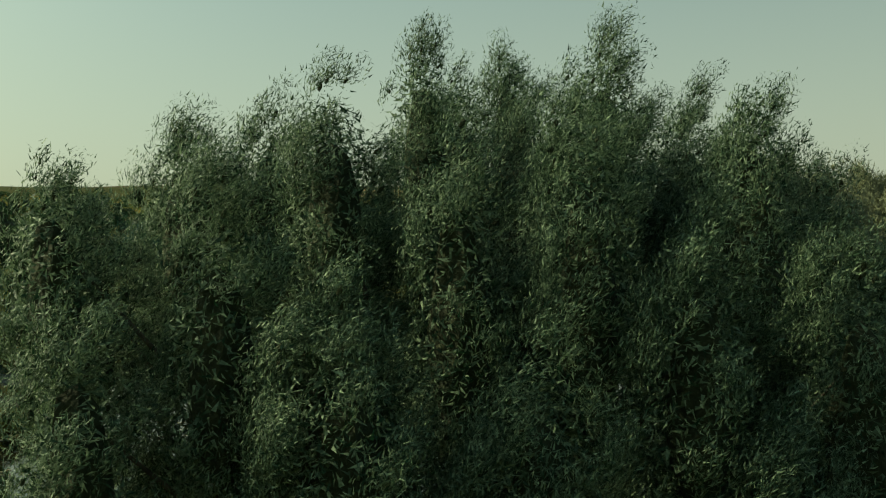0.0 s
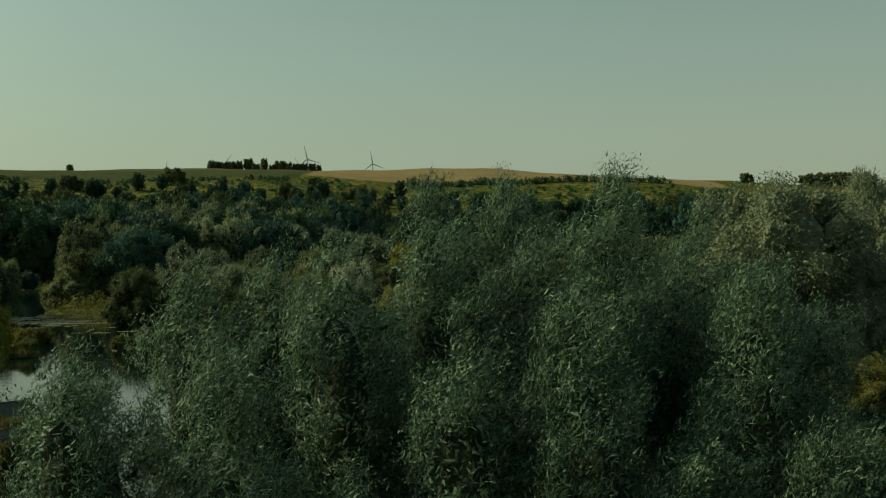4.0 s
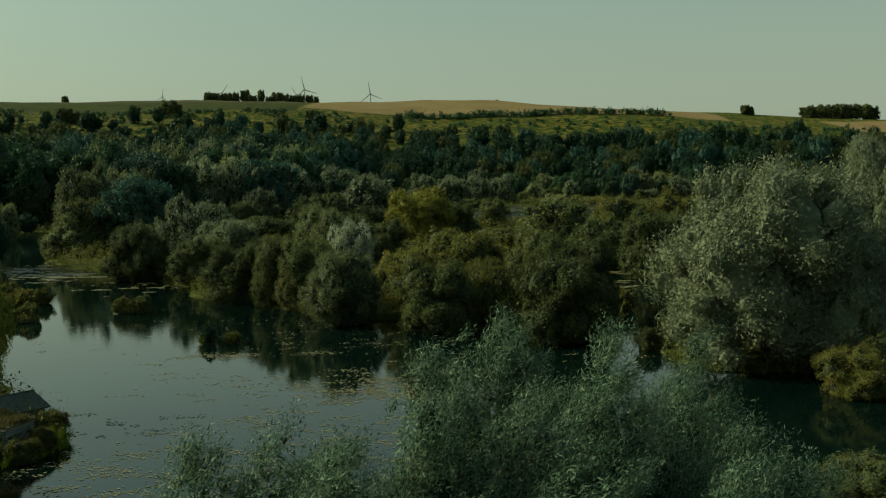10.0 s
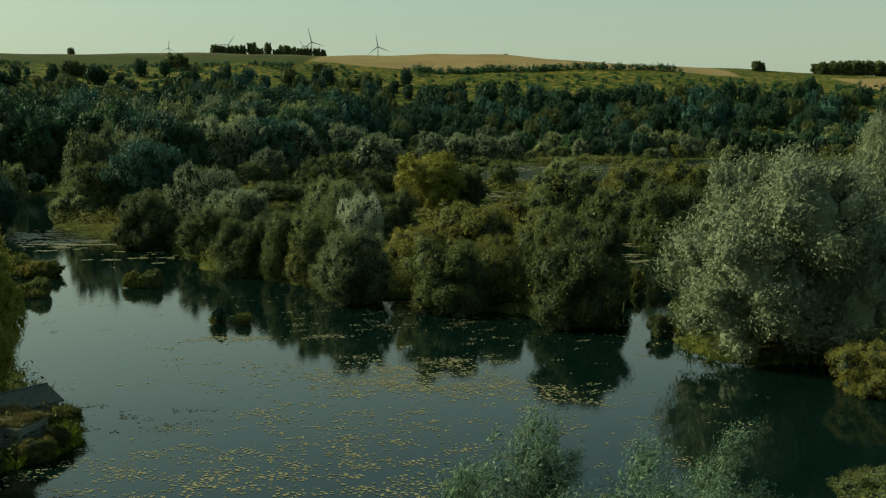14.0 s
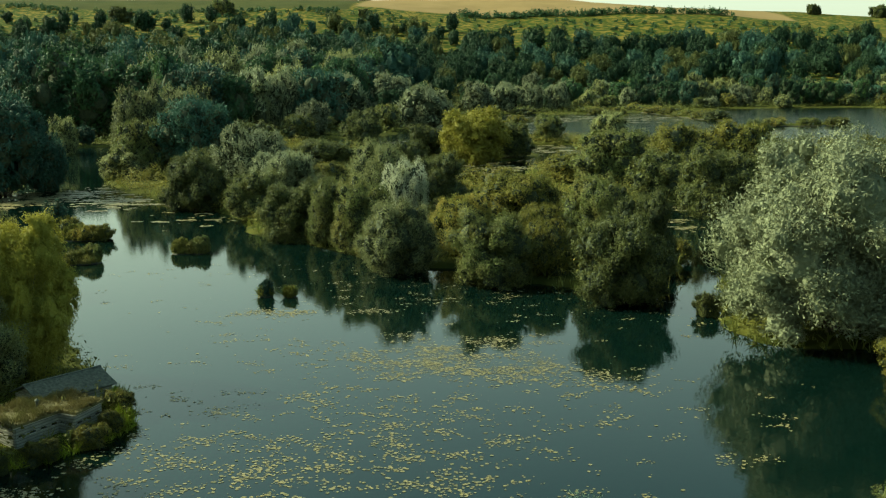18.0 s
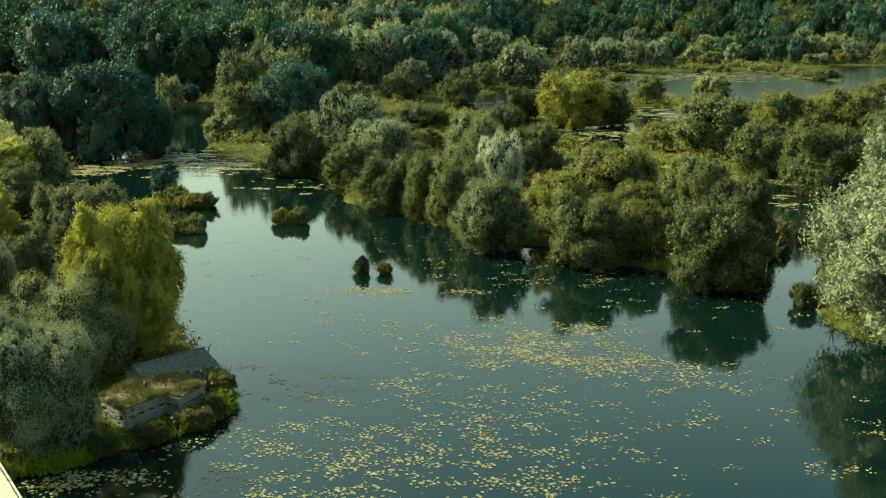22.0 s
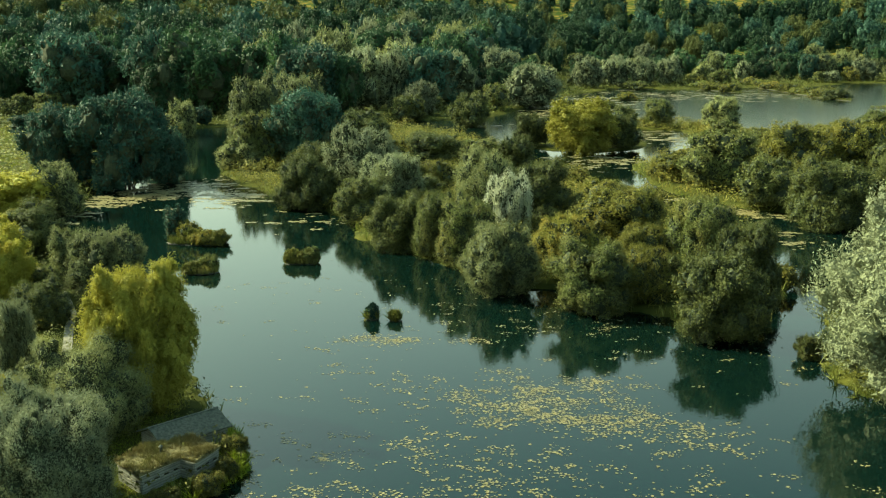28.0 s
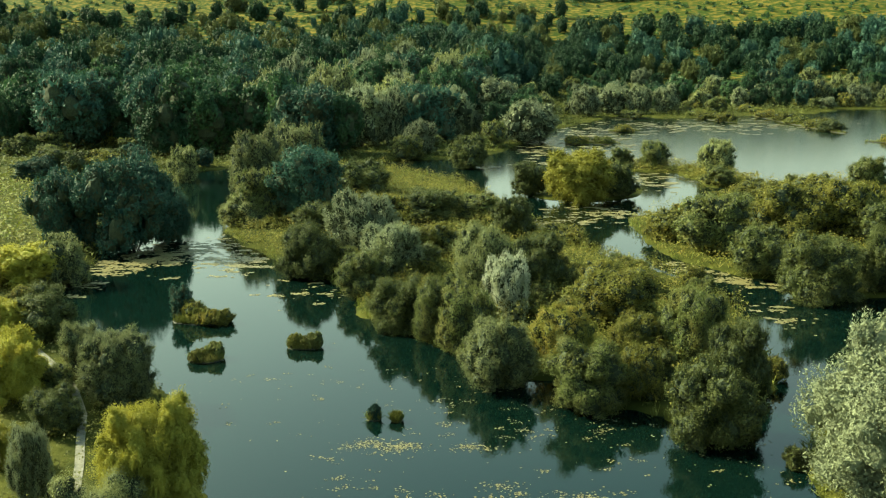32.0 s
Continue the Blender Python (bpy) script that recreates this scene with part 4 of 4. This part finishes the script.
HIDE = [(-31.7, 58.5), (-29.2, 56.7), (-27.8, 59.6), (-26.6, 59.1), (-25.9, 61.6), (-28.4, 62.6), (-30.6, 61.4)]
hide = thing("bird_hide", "low timber bird hide with viewing slots and a dry turf roof", "hut")
for k, slots in enumerate((3, 4, 2, 3, 0, 0, 0)):
    slotted_wall(HIDE[k], HIDE[(k + 1) % len(HIDE)], 0.2, 1.7, slots, hide)
solid("floor", slab(HIDE, 0.3, 0.45, -0.15), FLOOR_SHADE, hide)
solid("roof_deck", slab(HIDE, 1.7, 1.76, 0.12), TRIM_WOOD, hide)
turf = solid("turf_roof", slab(HIDE, 1.765, 1.93, 0.2), TURF, hide, "sun-bleached grassy turf roof")
rng = np.random.default_rng(41)
tx, ty = rng.uniform(-32, -25.6, 5200), rng.uniform(56.4, 62.8, 5200)
ok = inside(HIDE, tx, ty) > -0.22
pts = np.stack([tx[ok], ty[ok], np.full(ok.sum(), 1.9)], -1)
GRASS_DRY = leaf("dry_grass", (0.15, 0.13, 0.05), (0.28, 0.23, 0.10), (0.14, 0.16, 0.04))
v, f = blades(pts, np.array([0, 0, 1.0]) + rng.normal(size=pts.shape) * 0.35, (0.34 + 0.22 * wave(pts[:, 0], pts[:, 1], 0.7)).clip(0.16, 0.7), rng)
part("roof_grass", mesh_of("roof_grass", v, f, [GRASS_DRY]), turf)
vent = bmesh.new()
bmesh.ops.create_cone(vent, cap_ends=True, segments=12, radius1=0.09, radius2=0.09, depth=0.5, matrix=Matrix.Translation((-29.3, 60.0, 2.15)))
bmesh.ops.create_cone(vent, cap_ends=True, segments=12, radius1=0.16, radius2=0.03, depth=0.12, matrix=Matrix.Translation((-29.3, 60.0, 2.45)))
solid("vent_pipe", vent, SLATE, hide, "small grey vent pipe")

shed = thing("shelter_hut", "dark slate-roofed timber shelter behind the hide", "hut")
M = along((-29.8, 65.0), (-28.2, 67.1))
for sx, sy, lx, ly in ((0, -1.75, 2.5, 0.06), (0, 1.75, 2.5, 0.06), (-2.44, 0, 0.06, 1.69), (2.44, 0, 0.06, 1.69)):
    bm = bmesh.new()
    box_into(bm, sx - lx, sx + lx, sy - ly, sy + ly, 0.15, 1.58)
    if ly > 1:
        a, b, c = bm.verts.new((sx, -1.69, 1.58)), bm.verts.new((sx, 1.69, 1.58)), bm.verts.new((sx, 0, 2.32))
        bm.faces.new((a, b, c))
    bmesh.ops.transform(bm, matrix=M, verts=bm.verts)
    solid("wall_panel", bm, BOARDS, shed)
for side in (-1, 1):
    bm = bmesh.new()
    box_into(bm, -2.8, 2.8, -0.02, 2.22, -0.03, 0.03)
    slope = Matrix.Translation((0, 0, 2.44)) @ Matrix.Rotation(radians(-22 * side), 4, "X") @ Matrix.Diagonal((1, side, 1, 1))
    bmesh.ops.transform(bm, matrix=M @ slope, verts=bm.verts)
    roof = solid("roof_slope", bm, SLATE, shed)
    for row in range(9):
        for col in range(14):
            bm = bmesh.new()
            y0 = 2.18 - row * 0.24
            x0 = -2.78 + col * 0.4 + (0.2 if row % 2 else 0)
            box_into(bm, x0, min(x0 + 0.385, 2.8), y0 - 0.30, y0, 0.035 + 0.006 * (col % 2), 0.055 + 0.006 * (col % 2))
            bmesh.ops.transform(bm, matrix=M @ slope, verts=bm.verts)
            solid("slate", bm, SLATE, roof)
bm = bmesh.new()
box_into(bm, -2.85, 2.85, -0.09, 0.09, 2.44, 2.54)
bmesh.ops.transform(bm, matrix=M, verts=bm.verts)
solid("ridge_cap", bm, SLATE, shed)

# ---- boardwalk at the foot of the spit, path along the bank ----
walkway = thing("boardwalk", "pale timber boardwalk with a white kerb rail over the water", "boardwalk")
A, B = Vector((-37.6, 54.1, 0)), Vector((-27.0, 42.8, 0))
W = along((A.x, A.y), (B.x, B.y))
span = (B - A).length
for k in range(int(span / 0.2)):
    bm = bmesh.new()
    box_into(bm, k * 0.2, k * 0.2 + 0.185, -1.75, -0.05, 0.70, 0.745)
    bmesh.ops.transform(bm, matrix=W, verts=bm.verts)
    solid("plank", bm, TRIM_WOOD, walkway)
WHITE_WOOD = plain("white_paint", (0.28, 0.28, 0.25), (0.40, 0.40, 0.37), 5.0, 0.6, 0.2)
for y0 in (-1.78, 0.0):
    for k in range(6):
        bm = bmesh.new()
        box_into(bm, k * 2.8, k * 2.8 + 0.1, y0 - 0.06, y0 + 0.06, -0.6, 1.05)
        bmesh.ops.transform(bm, matrix=W, verts=bm.verts)
        solid("post", bm, WHITE_WOOD, walkway)
    bm = bmesh.new()
    box_into(bm, 0, span, y0 - 0.05, y0 + 0.05, 0.92, 1.0)
    bmesh.ops.transform(bm, matrix=W, verts=bm.verts)
    solid("rail", bm, WHITE_WOOD, walkway, "white rail")

GRAVEL = plain("pale_gravel", (0.14, 0.13, 0.10), (0.22, 0.20, 0.16), 4.0, 0.9, 0.5)
ROUTE = [(-46, 76), (-49.6, 83.5), (-53, 90), (-56.3, 96.6), (-60.8, 103.2), (-66, 110), (-74, 118), (-84, 128)]
px, py = np.interp(np.linspace(0, 7, 80), range(8), [q[0] for q in ROUTE]), np.interp(np.linspace(0, 7, 80), range(8), [q[1] for q in ROUTE])
dx, dy = np.gradient(px), np.gradient(py)
n = np.hypot(dx, dy)
left, right = np.stack([px - dy / n * 0.45, py + dx / n * 0.45], -1), np.stack([px + dy / n * 0.45, py - dx / n * 0.45], -1)
both_sides = np.stack([left, right], 1).reshape(-1, 2)
pz = land_height(both_sides[:, 0], both_sides[:, 1]) + 0.06
path = new("footpath", mesh_of("footpath", np.column_stack([both_sides, pz]), [(2 * k, 2 * k + 1, 2 * k + 3, 2 * k + 2) for k in range(79)], [GRAVEL]))
tagged(path, "pale gravel footpath winding through the bank scrub", "path", kind="structure")

# ---- the hill: hedges, scrub, crest woods, barn, wind turbines ----
rng = np.random.default_rng(51)


def hill_bush(x, y, wide, tall, z, rng):
    k = 16
    d = rng.normal(size=(k, 3))
    d[:, 2] = np.abs(d[:, 2])
    d /= np.linalg.norm(d, axis=1, keepdims=True)
    return np.array([x, y, z]) + d * np.array([wide / 2, wide / 2, tall]) * rng.uniform(0.45, 0.95, (k, 1)), d


spots = []
for k in range(4200):
    x, y = rng.uniform(-700, 800), 1120 - 360 * rng.random() ** 0.8
    if wave(np.array(x + 0.8 * y), np.array(0.35 * y), 38.0) + smooth(1010 - y, 0, 120) + 0.3 * rng.normal() < 0.0 and rng.random() < 0.75:
        continue
    spots.append((x, y, rng.uniform(3.0, 6.5), rng.uniform(2.0, 4.5)))
for k in range(190):
    x = rng.uniform(-40, 260)
    spots.append((x, 1147 + rng.normal() * 4 + 0.02 * x, rng.uniform(6, 11), rng.uniform(5, 9)))
for k in range(150):
    x = rng.uniform(-780, -170)
    spots.append((x, 1118 + rng.normal() * 5, rng.uniform(5, 9), rng.uniform(2.5, 5)))
pts, dirs = [], []
lie = land_height([q[0] for q in spots], [q[1] for q in spots])
for q, z in zip(spots, lie):
    a, b = hill_bush(*q, z, rng)
    pts.append(a)
    dirs.append(b)
pts, dirs = np.concatenate(pts), np.concatenate(dirs)
pts, dirs = np.repeat(pts, 4, 0), np.repeat(dirs, 4, 0)
pts = pts + rng.normal(size=pts.shape) * 0.5
v = leaf_tris(pts, dirs + rng.normal(size=pts.shape) * 0.5, dirs + rng.normal(size=pts.shape), 1.7, 0.6, rng)
f = np.arange(len(v)).reshape(-1, 3)
tagged(new("hill_scrub", mesh_of("hill_scrub", v, f, [LEAF["forest"]])), "hawthorn scrub and hedges dotted over the hillside", "scrub", kind="stuff")

CREST = [(-312, 1350, 10), (-303, 1352, 13), (-293, 1349, 9), (-284, 1351, 11), (-273, 1350, 10), (-262, 1352, 12), (-251, 1349, 11), (-240, 1351, 12), (-229, 1350, 10), (-218, 1352, 12),
         (-207, 1349, 11), (-196, 1351, 12), (-186, 1350, 10), (-176, 1352, 9), (-166, 1349, 8), (-502, 1350, 9), (77, 1400, 8), (-295, 1100, 17), (-288, 1103, 12), (-392, 1050, 16), (-384, 1052, 12),
         (377, 1250, 13), (384, 1252, 11), (452, 1250, 14), (463, 1252, 16), (474, 1250, 17), (486, 1253, 17), (498, 1250, 18), (510, 1252, 18), (523, 1250, 19), (536, 1252, 18), (-140, 1085, 10)]
for k, (x, y, tall) in enumerate(CREST):
    plant("h", x, y, tall * (rng.uniform(0.9, 1.5) if x < -150 and y > 1300 else 1.0), tall * rng.uniform(1.0, 1.5), k, "trees along the hill crest", "far")
for k in range(26):
    plant("h", 142 + k * 9 + rng.uniform(-2, 2), 1600 + rng.uniform(-6, 6), rng.uniform(7, 10), 13, k, "trees along the hill crest", "far")
for k in range(30):
    plant("f", rng.uniform(-640, -420), rng.uniform(900, 1010), rng.uniform(9, 14), rng.uniform(11, 15), k, "copse on the hillside", "far")

TURBINE_WHITE = plain("turbine_grey", (0.42, 0.43, 0.43), (0.5, 0.5, 0.5), 0.2, 0.5, 0.0)


def turbine(x, y, hub, reach, spin):
    z = float(land_height(x, y))
    ob = thing("wind_turbine", "distant pale grey three-bladed wind turbine on the hill", "wind turbine", (x, y, z - 1), "wind turbines on the ridge")
    h = hub - z + 1
    bm = bmesh.new()
    bmesh.ops.create_cone(bm, cap_ends=True, segments=16, radius1=reach * 0.06, radius2=reach * 0.035, depth=h, matrix=Matrix.Translation((0, 0, h / 2)))
    solid("tower", bm, TURBINE_WHITE, ob)
    bm = bmesh.new()
    box_into(bm, -reach * 0.045, reach * 0.045, -reach * 0.08, reach * 0.12, h - reach * 0.05, h + reach * 0.05)
    bmesh.ops.bevel(bm, geom=bm.edges[:], offset=reach * 0.015, segments=2, affect="EDGES")
    solid("nacelle", bm, TURBINE_WHITE, ob)
    bm = bmesh.new()
    bmesh.ops.create_uvsphere(bm, u_segments=12, v_segments=8, radius=reach * 0.055, matrix=Matrix.Translation((0, -reach * 0.1, h)))
    solid("hub", bm, TURBINE_WHITE, ob)
    for k in range(3):
        bm = bmesh.new()
        box_into(bm, -reach * 0.03, reach * 0.05, -reach * 0.012, reach * 0.012, reach * 0.04, reach)
        for v in bm.verts:
            if v.co.z > reach * 0.5:
                v.co.x, v.co.y = v.co.x * 0.25, v.co.y * 0.4
        bmesh.ops.transform(bm, matrix=Matrix.Translation((0, -reach * 0.11, h)) @ Matrix.Rotation(radians(spin + 120 * k), 4, "Y"), verts=bm.verts)
        solid("blade", bm, TURBINE_WHITE, ob)


turbine(-153, 2200, 196, 29, -8)
turbine(-269, 2000, 191, 28, -12)
turbine(-541, 2500, 229, 28, 35)
turbine(-457, 3200, 281, 28, -30)
turbine(-990, 3600, 314, 30, 5)

barn = thing("barn", "long grey-roofed barn half hidden by hillside trees", "barn", (-140, 838, float(land_height(-140, 838)) - 0.5))
bm = bmesh.new()
box_into(bm, -17, 17, -7, 7, 0, 9)
solid("wall", bm, plain("pale_render", (0.35, 0.34, 0.31), (0.45, 0.44, 0.4), 0.5, 0.8, 0.1), barn)
bm = bmesh.new()
vs = [bm.verts.new(q) for q in ((-17.6, -7.8, 8.8), (17.6, -7.8, 8.8), (17.6, 0, 13), (-17.6, 0, 13), (-17.6, 7.8, 8.8), (17.6, 7.8, 8.8))]
for q in ((0, 1, 2, 3), (3, 2, 5, 4), (0, 3, 4), (1, 5, 2), (0, 4, 5, 1)):
    bm.faces.new([vs[i] for i in q])
solid("roof", bm, plain("grey_sheeting", (0.26, 0.31, 0.33), (0.36, 0.41, 0.42), 0.6, 0.5, 0.1), barn)
